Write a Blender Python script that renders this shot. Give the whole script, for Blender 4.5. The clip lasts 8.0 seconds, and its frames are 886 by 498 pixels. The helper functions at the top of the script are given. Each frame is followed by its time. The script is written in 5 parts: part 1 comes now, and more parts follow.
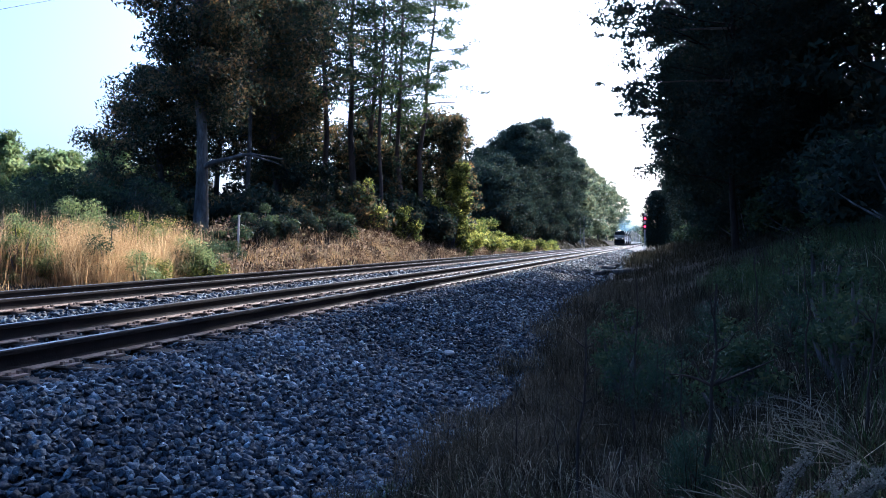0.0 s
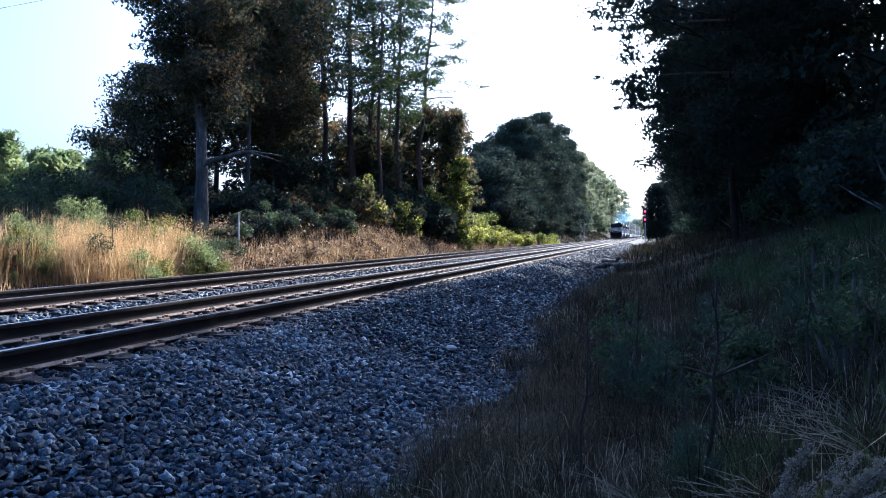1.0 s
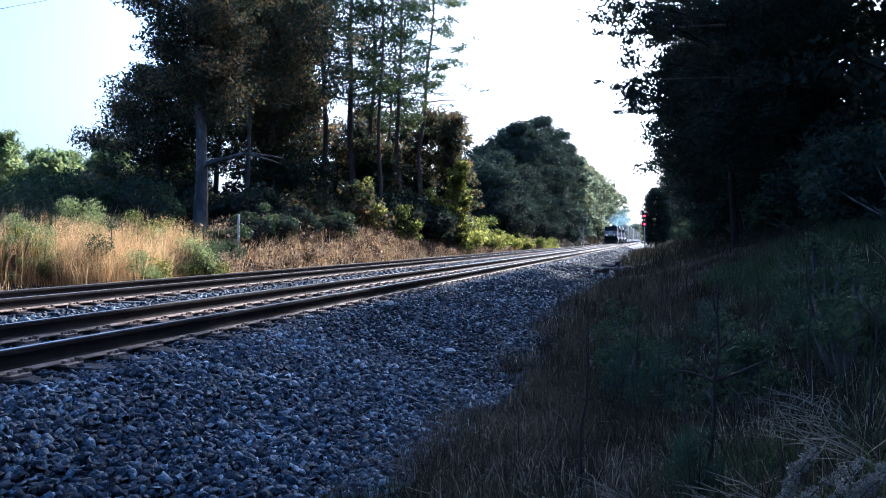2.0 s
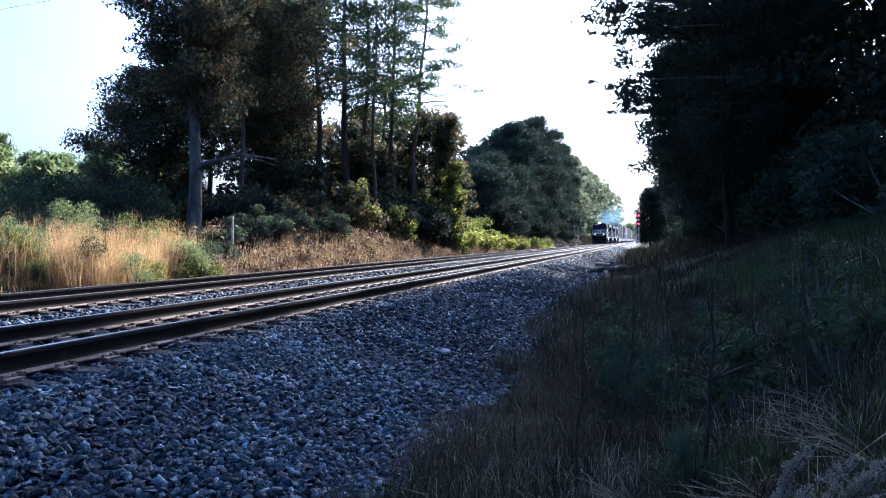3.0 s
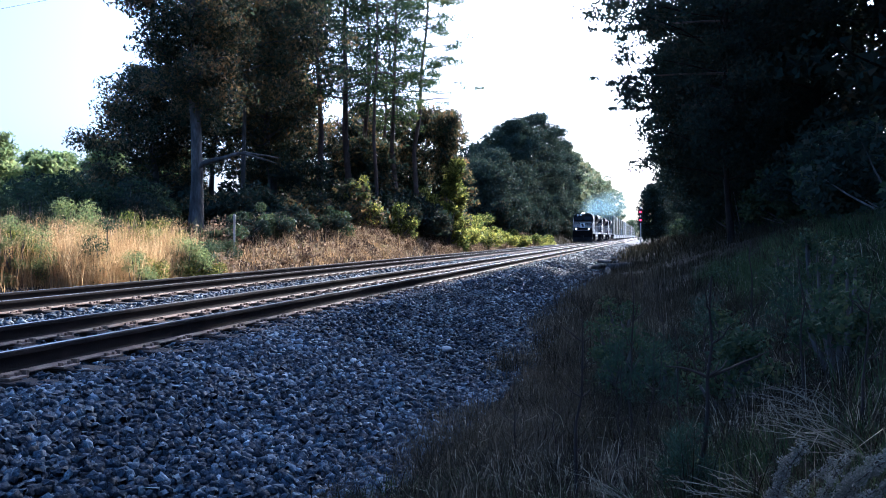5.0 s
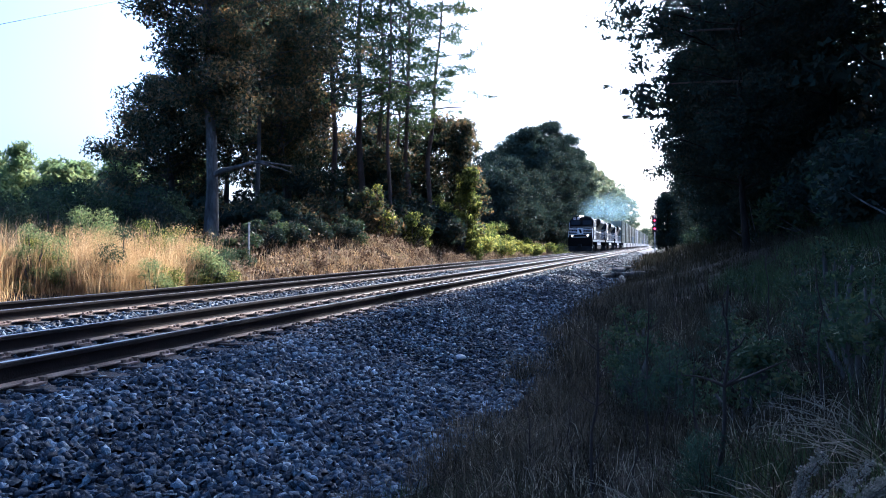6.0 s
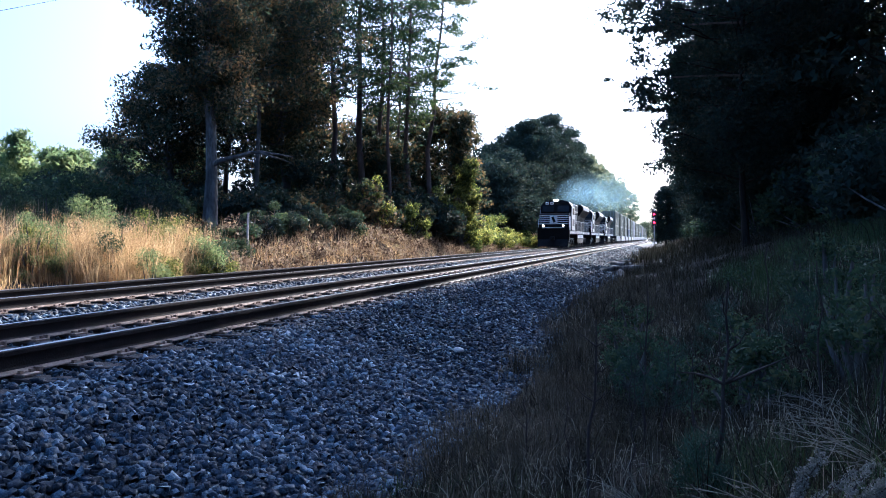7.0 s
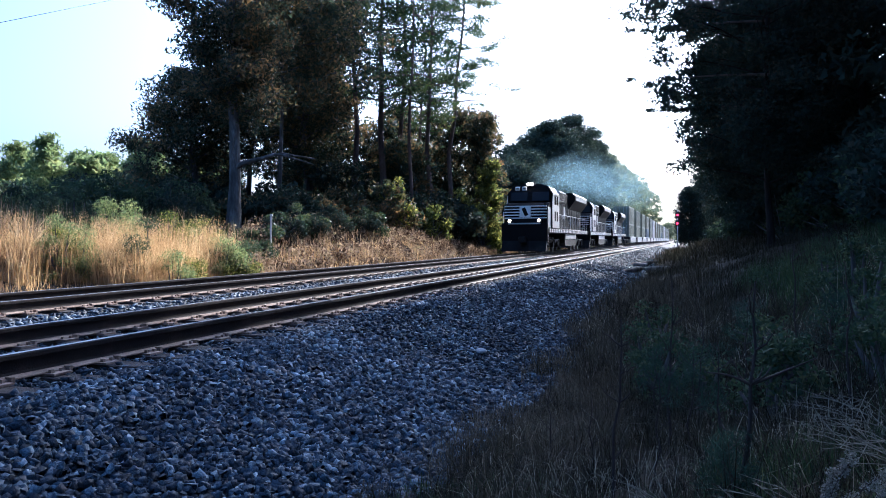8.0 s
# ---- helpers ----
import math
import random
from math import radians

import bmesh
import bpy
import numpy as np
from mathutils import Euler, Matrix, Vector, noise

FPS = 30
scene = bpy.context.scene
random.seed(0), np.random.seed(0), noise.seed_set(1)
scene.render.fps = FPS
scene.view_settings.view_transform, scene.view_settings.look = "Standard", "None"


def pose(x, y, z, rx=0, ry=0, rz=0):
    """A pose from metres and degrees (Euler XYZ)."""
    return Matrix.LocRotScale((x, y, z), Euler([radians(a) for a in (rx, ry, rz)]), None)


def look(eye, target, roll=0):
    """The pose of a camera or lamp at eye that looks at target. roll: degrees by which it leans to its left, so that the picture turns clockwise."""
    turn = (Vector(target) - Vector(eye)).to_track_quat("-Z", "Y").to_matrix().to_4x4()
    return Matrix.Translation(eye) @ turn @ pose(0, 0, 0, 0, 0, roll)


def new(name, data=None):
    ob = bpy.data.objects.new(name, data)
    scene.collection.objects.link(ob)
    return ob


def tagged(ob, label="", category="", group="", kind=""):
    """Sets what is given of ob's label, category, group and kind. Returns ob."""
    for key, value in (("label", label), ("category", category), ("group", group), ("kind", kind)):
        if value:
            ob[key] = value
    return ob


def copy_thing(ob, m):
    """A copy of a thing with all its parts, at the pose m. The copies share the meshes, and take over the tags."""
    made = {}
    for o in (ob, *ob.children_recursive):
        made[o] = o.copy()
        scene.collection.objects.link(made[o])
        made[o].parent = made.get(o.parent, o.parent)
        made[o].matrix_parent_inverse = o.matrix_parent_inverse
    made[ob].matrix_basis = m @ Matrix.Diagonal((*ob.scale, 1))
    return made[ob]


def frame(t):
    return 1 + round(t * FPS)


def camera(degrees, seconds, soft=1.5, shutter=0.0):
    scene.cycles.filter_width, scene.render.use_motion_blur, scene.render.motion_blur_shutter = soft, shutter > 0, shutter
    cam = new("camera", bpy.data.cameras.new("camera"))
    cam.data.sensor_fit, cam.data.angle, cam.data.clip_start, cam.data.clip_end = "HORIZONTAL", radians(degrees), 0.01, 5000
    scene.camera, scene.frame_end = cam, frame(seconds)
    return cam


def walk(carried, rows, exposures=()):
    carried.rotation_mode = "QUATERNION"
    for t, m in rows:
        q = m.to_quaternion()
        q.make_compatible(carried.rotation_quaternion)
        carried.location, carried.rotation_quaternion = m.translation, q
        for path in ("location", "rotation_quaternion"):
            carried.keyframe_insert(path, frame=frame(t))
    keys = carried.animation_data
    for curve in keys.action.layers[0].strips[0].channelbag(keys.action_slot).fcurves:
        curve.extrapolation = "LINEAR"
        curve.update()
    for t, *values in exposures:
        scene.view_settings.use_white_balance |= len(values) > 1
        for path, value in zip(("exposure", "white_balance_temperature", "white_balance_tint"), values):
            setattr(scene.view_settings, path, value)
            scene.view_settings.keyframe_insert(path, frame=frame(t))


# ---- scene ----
# camera and its path
cam = camera(62.1, 8.0, soft=0.95)
walk(cam, [
    (0.0, pose(0.000, 0.000, 0.820, 89.516, 0.000, 15.943)),
    (0.5, pose(0.000, -0.006, 0.817, 89.571, 0.337, 15.838)),
    (1.0, pose(-0.003, -0.009, 0.822, 89.136, 0.613, 15.962)),
    (1.5, pose(-0.012, 0.001, 0.815, 89.347, 0.264, 16.046)),
    (3.0, pose(-0.013, 0.001, 0.815, 89.441, 0.552, 15.498)),
    (3.5, pose(-0.008, -0.019, 0.817, 89.318, 0.641, 15.229)),
    (4.0, pose(-0.008, -0.013, 0.818, 89.276, 0.440, 15.118)),
    (5.5, pose(0.009, -0.022, 0.821, 89.221, 0.915, 16.172)),
    (6.0, pose(-0.003, -0.030, 0.819, 89.893, 0.729, 16.668)),
    (6.5, pose(-0.002, -0.017, 0.824, 88.578, 0.747, 16.184)),
    (7.0, pose(-0.007, 0.007, 0.828, 89.251, 0.194, 16.612)),
    (7.5, pose(-0.004, -0.014, 0.819, 89.473, -0.084, 17.570)),
    (8.0, pose(-0.018, -0.009, 0.821, 89.366, 0.288, 18.271)),
], exposures=[(t, 1.54 + change, 4350, 14) for t, change in ((0.0, -0.22), (0.5, -0.16), (1.5, -0.10), (3.0, -0.06), (5.5, 0.0), (7.0, -0.02), (8.0, -0.09))])

# world, sun, exposure
SUN_EL, SUN_AZ = 30.0, 10.5
world = bpy.data.worlds.new("sky")
scene.world = world
world.use_nodes = True
wn = world.node_tree
sky = wn.nodes.new("ShaderNodeTexSky")
sky.sky_type = "NISHITA"
sky.sun_disc = False
sky.sun_elevation, sky.sun_rotation = radians(SUN_EL), radians(SUN_AZ)
sky.air_density, sky.dust_density, sky.ozone_density = 1.0, 6.5, 2.0
wn.links.new(sky.outputs[0], wn.nodes["Background"].inputs[0])
wn.nodes["Background"].inputs[1].default_value = 0.124
sun_dir = Vector((math.cos(radians(SUN_EL)) * math.sin(radians(SUN_AZ)), math.cos(radians(SUN_EL)) * math.cos(radians(SUN_AZ)), math.sin(radians(SUN_EL))))
sun = new("sun", bpy.data.lights.new("sun", "SUN"))
sun.data.energy, sun.data.angle, sun.data.color = 5.0, radians(0.6), (1.0, 0.74, 0.46)
sun.matrix_world = look(sun_dir * 100, (0, 0, 0))


# ---- materials ----
def nodes_of(name):
    m = bpy.data.materials.new(name)
    m.use_nodes = True
    return m, m.node_tree.nodes, m.node_tree.links, m.node_tree.nodes["Principled BSDF"]


def ramp_of(n, stops):
    r = n.new("ShaderNodeValToRGB")
    e = r.color_ramp.elements
    while len(e) < len(stops):
        e.new(0.5)
    for el, (p, c) in zip(e, stops):
        el.position, el.color = p, (*c, 1)
    return r


def surface(name, stops, scale=4.0, rough=0.8, metal=0.0, bump=0.3, fine=40.0, spread=0.35, coords="Object", island=False, spec=0.4, stretch=(1, 1, 1)):
    """Two-scale noise colour, varied roughness and relief."""
    m, n, l, b = nodes_of(name)
    tc = n.new("ShaderNodeTexCoord")
    mp = n.new("ShaderNodeMapping")
    mp.inputs["Scale"].default_value = stretch
    l.new(tc.outputs[coords], mp.inputs[0])
    big, small = n.new("ShaderNodeTexNoise"), n.new("ShaderNodeTexNoise")
    big.inputs["Scale"].default_value, big.inputs["Detail"].default_value = scale, 5
    small.inputs["Scale"].default_value, small.inputs["Detail"].default_value = fine, 4
    for t in (big, small):
        l.new(mp.outputs[0], t.inputs["Vector"])
    mix = n.new("ShaderNodeMath")
    mix.operation = "MULTIPLY_ADD"
    l.new(small.outputs[0], mix.inputs[0])
    mix.inputs[1].default_value = spread
    if island:
        g = n.new("ShaderNodeNewGeometry")
        a = n.new("ShaderNodeMath")
        a.operation = "MULTIPLY_ADD"
        l.new(g.outputs["Random Per Island"], a.inputs[0])
        a.inputs[1].default_value = 0.7
        o = n.new("ShaderNodeMath")
        o.operation = "MULTIPLY_ADD"
        l.new(big.outputs[0], o.inputs[0])
        o.inputs[1].default_value, o.inputs[2].default_value = 0.5, -0.1 - spread / 2
        l.new(o.outputs[0], a.inputs[2])
        l.new(a.outputs[0], mix.inputs[2])
    else:
        o = n.new("ShaderNodeMath")
        o.operation = "ADD"
        l.new(big.outputs[0], o.inputs[0])
        o.inputs[1].default_value = -spread / 2
        l.new(o.outputs[0], mix.inputs[2])
    r = ramp_of(n, stops)
    l.new(mix.outputs[0], r.inputs[0])
    l.new(r.outputs[0], b.inputs["Base Color"])
    b.inputs["Roughness"].default_value, b.inputs["Metallic"].default_value = rough, metal
    b.inputs["Specular IOR Level"].default_value = spec
    if bump:
        bp = n.new("ShaderNodeBump")
        bp.inputs["Strength"].default_value, bp.inputs["Distance"].default_value = bump, 0.02
        l.new(small.outputs[0], bp.inputs["Height"])
        l.new(bp.outputs[0], b.inputs["Normal"])
    return m


def leafy(name, stops, through_light=0.4, rough=0.55, patch=0.35):
    """Leaves: colour by leaf and by patch, gloss in front, light passing through."""
    m, n, l, b = nodes_of(name)
    g = n.new("ShaderNodeNewGeometry")
    tc = n.new("ShaderNodeTexCoord")
    t = n.new("ShaderNodeTexNoise")
    t.inputs["Scale"].default_value, t.inputs["Detail"].default_value = patch, 3
    l.new(tc.outputs["Object"], t.inputs["Vector"])
    a = n.new("ShaderNodeMath")
    a.operation = "MULTIPLY_ADD"
    l.new(g.outputs["Random Per Island"], a.inputs[0])
    a.inputs[1].default_value = 0.55
    s = n.new("ShaderNodeMath")
    s.operation = "MULTIPLY_ADD"
    l.new(t.outputs[0], s.inputs[0])
    s.inputs[1].default_value, s.inputs[2].default_value = 1.0, -0.28
    l.new(s.outputs[0], a.inputs[2])
    r = ramp_of(n, stops)
    l.new(a.outputs[0], r.inputs[0])
    l.new(r.outputs[0], b.inputs["Base Color"])
    b.inputs["Roughness"].default_value = rough
    b.inputs["Specular IOR Level"].default_value = 0.12
    tr = n.new("ShaderNodeBsdfTranslucent")
    hs = n.new("ShaderNodeHueSaturation")
    hs.inputs["Saturation"].default_value, hs.inputs["Value"].default_value = 1.15, 1.7
    l.new(r.outputs[0], hs.inputs["Color"])
    l.new(hs.outputs[0], tr.inputs[0])
    mx = n.new("ShaderNodeMixShader")
    mx.inputs[0].default_value = through_light
    l.new(b.outputs[0], mx.inputs[1])
    l.new(tr.outputs[0], mx.inputs[2])
    l.new(mx.outputs[0], n["Material Output"].inputs[0])
    return m


def loose_stone():
    # same dark blue tone: the shade is mixed into the stone colour
    m = surface("blue_shaded_loose_granite", [(0.2, (0.010, 0.017, 0.025)), (0.5, (0.026, 0.039, 0.054)), (0.75, (0.068, 0.092, 0.114)), (0.95, (0.26, 0.31, 0.34))], 9, 0.8, bump=0.5, fine=60)
    n, l = m.node_tree.nodes, m.node_tree.links
    info, add = n.new("ShaderNodeObjectInfo"), n.new("ShaderNodeMath")
    add.operation = "MULTIPLY_ADD"
    l.new(info.outputs["Random"], add.inputs[0])
    add.inputs[1].default_value = 0.6
    ramp = [k for k in n if k.bl_idname == "ShaderNodeValToRGB"][0]
    src = ramp.inputs[0].links[0].from_socket
    shift = n.new("ShaderNodeMath")
    shift.operation = "SUBTRACT"
    l.new(src, shift.inputs[0])
    shift.inputs[1].default_value = 0.3
    l.new(shift.outputs[0], add.inputs[2])
    l.new(add.outputs[0], ramp.inputs[0])
    return m


def glow(name, colour, power):
    m, n, l, b = nodes_of(name)
    b.inputs["Base Color"].default_value = (*colour, 1)
    b.inputs["Emission Color"].default_value = (*colour, 1)
    b.inputs["Emission Strength"].default_value = power
    return m


M = dict(
    soil=surface("soil_and_litter", [(0.25, (0.012, 0.010, 0.007)), (0.5, (0.03, 0.025, 0.017)), (0.75, (0.07, 0.058, 0.04))], 0.8, 0.95, bump=0.8, fine=18, coords="Object", spec=0.05),
    # bed darkened so that the gaps between stones look shaded
    ballast=surface("ballast_bed", [(0.2, (0.014, 0.014, 0.016)), (0.55, (0.035, 0.036, 0.038)), (0.8, (0.09, 0.088, 0.086))], 3, 0.9, bump=1.0, fine=28, spread=0.8),
    # granite made darker and bluer, putting the shade into its colour
    stone=surface("blue_shaded_granite", [(0.1, (0.004, 0.0065, 0.010)), (0.42, (0.0125, 0.021, 0.033)), (0.72, (0.042, 0.062, 0.086)), (0.97, (0.31, 0.375, 0.42))], 1.2, 0.66, bump=0.5, fine=60, island=True, spec=0.28),
    loose=loose_stone(),
    # rust, darkened further to put the shade on the web into the colour
    rail=surface("shaded_rusty_rail", [(0.3, (0.007, 0.0045, 0.004)), (0.6, (0.015, 0.010, 0.008)), (0.8, (0.034, 0.023, 0.018))], 5, 0.9, 0.0, 0.3, 60),
    railtop=surface("worn_rail_head", [(0.3, (0.22, 0.21, 0.2)), (0.7, (0.42, 0.41, 0.4))], 3, 0.42, 1.0, 0.05, 80),
    tie=surface("weathered_tie", [(0.25, (0.02, 0.015, 0.012)), (0.55, (0.05, 0.038, 0.03)), (0.8, (0.11, 0.09, 0.074))], 2, 0.9, bump=0.8, fine=30, stretch=(0.4, 4, 4)),
    # tan rust and dust, raised in tone to carry the sunlight on it
    plate=surface("sunlit_rusty_plate", [(0.3, (0.13, 0.085, 0.06)), (0.6, (0.27, 0.2, 0.15)), (0.85, (0.42, 0.34, 0.27))], 6, 0.7, 0.0, 0.3, 60),
    bark=surface("grey_bark", [(0.3, (0.026, 0.024, 0.022)), (0.5, (0.075, 0.069, 0.062)), (0.72, (0.19, 0.178, 0.16))], 2.5, 0.9, bump=1.0, fine=14, stretch=(1, 1, 0.25)),
    # bark copy darkened so the forest's shade lies in its colour
    shadebark=surface("shade_darkened_bark", [(0.25, (0.010, 0.008, 0.007)), (0.55, (0.024, 0.019, 0.016)), (0.8, (0.05, 0.042, 0.036))], 2.5, 0.95, bump=1.0, fine=14, stretch=(1, 1, 0.3), spec=0.1),
    pinebark=surface("pine_bark", [(0.25, (0.04, 0.028, 0.022)), (0.55, (0.11, 0.075, 0.055)), (0.8, (0.2, 0.15, 0.12))], 2.5, 0.9, bump=1.0, fine=14, stretch=(1, 1, 0.3)),
    oak=leafy("oak_leaves", [(0.1, (0.026, 0.038, 0.026)), (0.45, (0.042, 0.054, 0.032)), (0.62, (0.10, 0.082, 0.042)), (0.92, (0.25, 0.155, 0.07))], 0.42),
    # shade and blue haze on the far trees, put into the leaf colour
    shadeleaf=leafy("shade_and_haze_leaves", [(0.1, (0.028, 0.042, 0.034)), (0.5, (0.042, 0.06, 0.042)), (0.9, (0.085, 0.085, 0.05))], 0.16, 0.85, patch=0.12),
    needles=leafy("pine_needles", [(0.1, (0.022, 0.042, 0.02)), (0.55, (0.055, 0.08, 0.032)), (0.9, (0.15, 0.15, 0.05))], 0.32),
    # sunlight on the vines is put into the colour as brighter yellow-green
    vine=leafy("sunlit_vine_leaves", [(0.1, (0.04, 0.055, 0.018)), (0.45, (0.075, 0.09, 0.03)), (0.65, (0.2, 0.2, 0.055)), (0.85, (0.36, 0.335, 0.1))], 0.62, patch=0.8),
    # distance haze and far sunlight are put into this colour as paler leaves
    farleaf=leafy("haze_paled_leaves", [(0.1, (0.08, 0.105, 0.075)), (0.5, (0.13, 0.15, 0.09)), (0.9, (0.22, 0.21, 0.12))], 0.5, patch=0.15),
    youngpine=leafy("young_pine_needles", [(0.1, (0.08, 0.11, 0.055)), (0.55, (0.17, 0.20, 0.085)), (0.9, (0.29, 0.28, 0.13))], 0.6, patch=0.2),
    # darkness of the backlit forest and understorey is put into this leaf colour
    darkleaf=leafy("shade_darkened_leaves", [(0.1, (0.02, 0.03, 0.025)), (0.55, (0.03, 0.043, 0.03)), (0.93, (0.075, 0.058, 0.034))], 0.2, 0.85),
    shrub=leafy("shrub_leaves", [(0.1, (0.026, 0.044, 0.026)), (0.55, (0.05, 0.07, 0.036)), (0.9, (0.12, 0.12, 0.052))], 0.36, patch=0.6),
    gold=leafy("golden_grass", [(0.1, (0.10, 0.07, 0.04)), (0.3, (0.30, 0.20, 0.105)), (0.6, (0.46, 0.33, 0.17)), (0.9, (0.68, 0.54, 0.32))], 0.5, 0.7, 1.3),
    # blade colour taken down to near black to hold the bank's shade
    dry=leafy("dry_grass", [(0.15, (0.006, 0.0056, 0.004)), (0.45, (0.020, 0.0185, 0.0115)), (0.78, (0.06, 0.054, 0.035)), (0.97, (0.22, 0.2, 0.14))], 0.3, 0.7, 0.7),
    green=leafy("green_grass", [(0.1, (0.018, 0.032, 0.015)), (0.6, (0.045, 0.066, 0.028)), (0.95, (0.12, 0.12, 0.055))], 0.35, 0.6, 0.8),
    litter=leafy("dead_bramble", [(0.1, (0.035, 0.022, 0.014)), (0.4, (0.11, 0.075, 0.048)), (0.7, (0.38, 0.29, 0.19)), (0.97, (0.14, 0.15, 0.05))], 0.3, 0.75, 0.9),
    edge=leafy("fuzzy_dry_grass", [(0.1, (0.03, 0.026, 0.017)), (0.5, (0.066, 0.056, 0.038)), (0.9, (0.16, 0.138, 0.1))], 0.3, 0.7, 0.9),
    straw=leafy("bleached_straw", [(0.1, (0.16, 0.145, 0.1)), (0.9, (0.38, 0.345, 0.26))], 0.25, 0.6, 1),
    stalk=surface("dead_stalk", [(0.3, (0.016, 0.012, 0.01)), (0.7, (0.045, 0.035, 0.028))], 8, 0.9, bump=0.3, fine=60),
    strawstem=surface("bleached_stem", [(0.3, (0.10, 0.09, 0.064)), (0.7, (0.21, 0.19, 0.14))], 8, 0.7, bump=0.2, fine=60),
    seedling=leafy("seedling_needles", [(0.1, (0.02, 0.038, 0.026)), (0.9, (0.05, 0.075, 0.048))], 0.25, 0.6, 1),
    fluff=leafy("seed_fluff", [(0.1, (0.07, 0.075, 0.06)), (0.6, (0.17, 0.165, 0.145)), (0.9, (0.34, 0.33, 0.29))], 0.4, 0.9, 2),
    paint=surface("white_paint", [(0.2, (0.74, 0.73, 0.7)), (0.6, (0.86, 0.85, 0.83))], 2, 0.3, bump=0.05, spec=0.5),
    black=surface("black_loco_paint", [(0.2, (0.004, 0.004, 0.0042)), (0.6, (0.0065, 0.0065, 0.0068)), (0.9, (0.018, 0.016, 0.015))], 1.5, 0.5, bump=0.06, fine=12, spec=0.08),
    under=surface("grimy_steel", [(0.2, (0.006, 0.0055, 0.005)), (0.6, (0.014, 0.013, 0.012)), (0.9, (0.036, 0.031, 0.027))], 2, 0.75, 0.0, 0.3, 20, spec=0.2),
    tank=surface("silver_grime", [(0.2, (0.3, 0.295, 0.285)), (0.7, (0.58, 0.57, 0.55))], 1.2, 0.42, 0.1, 0.1, 20),
    steel=surface("wheel_steel", [(0.2, (0.03, 0.026, 0.024)), (0.7, (0.08, 0.07, 0.062))], 3, 0.6, 0.3, 0.1),
    glass=surface("dark_cab_glass", [(0.2, (0.012, 0.014, 0.016)), (0.8, (0.02, 0.022, 0.025))], 1, 0.08, 0, 0, 10, spec=0.15),
    boxgrey=surface("grey_container_paint", [(0.2, (0.13, 0.14, 0.09)), (0.6, (0.22, 0.225, 0.16)), (0.9, (0.3, 0.295, 0.23))], 0.7, 0.55, 0.0, 0.08, 15),
    boxblue=surface("blue_container_paint", [(0.2, (0.08, 0.105, 0.12)), (0.7, (0.14, 0.17, 0.185))], 0.7, 0.55, 0.0, 0.08, 15),
    boxwhite=surface("white_container_paint", [(0.2, (0.36, 0.36, 0.34)), (0.7, (0.52, 0.51, 0.48))], 0.7, 0.55, 0.0, 0.08, 15),
    concrete=surface("old_concrete", [(0.2, (0.28, 0.27, 0.25)), (0.7, (0.48, 0.46, 0.43))], 3, 0.9, bump=0.4),
    cable=surface("black_cable", [(0.3, (0.02, 0.02, 0.02)), (0.7, (0.04, 0.04, 0.04))], 3, 0.6, bump=0),
    lamp=glow("headlight_glow", (1.0, 0.74, 0.42), 9.0),
    ditch=glow("ditch_light_glow", (1.0, 0.68, 0.36), 6.0),
    red=glow("red_signal_glow", (1.0, 0.015, 0.03), 5.0),
)


# ---- mesh helpers ----
def mesh_np(name, verts, quads, mat, tri=False, smooth=False):
    me = bpy.data.meshes.new(name)
    k = quads.shape[1]
    me.vertices.add(len(verts))
    me.vertices.foreach_set("co", np.ascontiguousarray(verts, dtype=np.float32).ravel())
    me.loops.add(quads.size)
    me.loops.foreach_set("vertex_index", np.ascontiguousarray(quads, dtype=np.int32).ravel())
    me.polygons.add(len(quads))
    me.polygons.foreach_set("loop_start", np.arange(0, quads.size, k, dtype=np.int32))
    if smooth:
        me.polygons.foreach_set("use_smooth", np.ones(len(quads), dtype=bool))
    me.materials.append(mat)
    me.update(calc_edges=True)
    me.validate()
    return me


def tubes_np(paths, sides=6):
    """paths: list of (points, radii). Verts and quads of tapered tubes."""
    vs, fs, base = [], [], 0
    ang = np.linspace(0, 2 * np.pi, sides, endpoint=False)
    for pts, rad in paths:
        pts, rad = np.asarray(pts, float), np.asarray(rad, float)
        tan = np.gradient(pts, axis=0)
        tan /= np.linalg.norm(tan, axis=1)[:, None] + 1e-9
        ref = np.where(np.abs(tan[:, 2:3]) > 0.9, np.array([[1.0, 0, 0]]), np.array([[0, 0, 1.0]]))
        u = np.cross(tan, ref)
        u /= np.linalg.norm(u, axis=1)[:, None] + 1e-9
        w = np.cross(tan, u)
        ring = pts[:, None] + rad[:, None, None] * (np.cos(ang)[None, :, None] * u[:, None] + np.sin(ang)[None, :, None] * w[:, None])
        vs.append(ring.reshape(-1, 3))
        n = len(pts)
        i = np.arange(n - 1)[:, None] * sides
        j = np.arange(sides)[None]
        q = np.stack([i + j, i + (j + 1) % sides, i + sides + (j + 1) % sides, i + sides + j], -1).reshape(-1, 4) + base
        fs.append(q)
        base += n * sides
    return np.concatenate(vs), np.concatenate(fs)


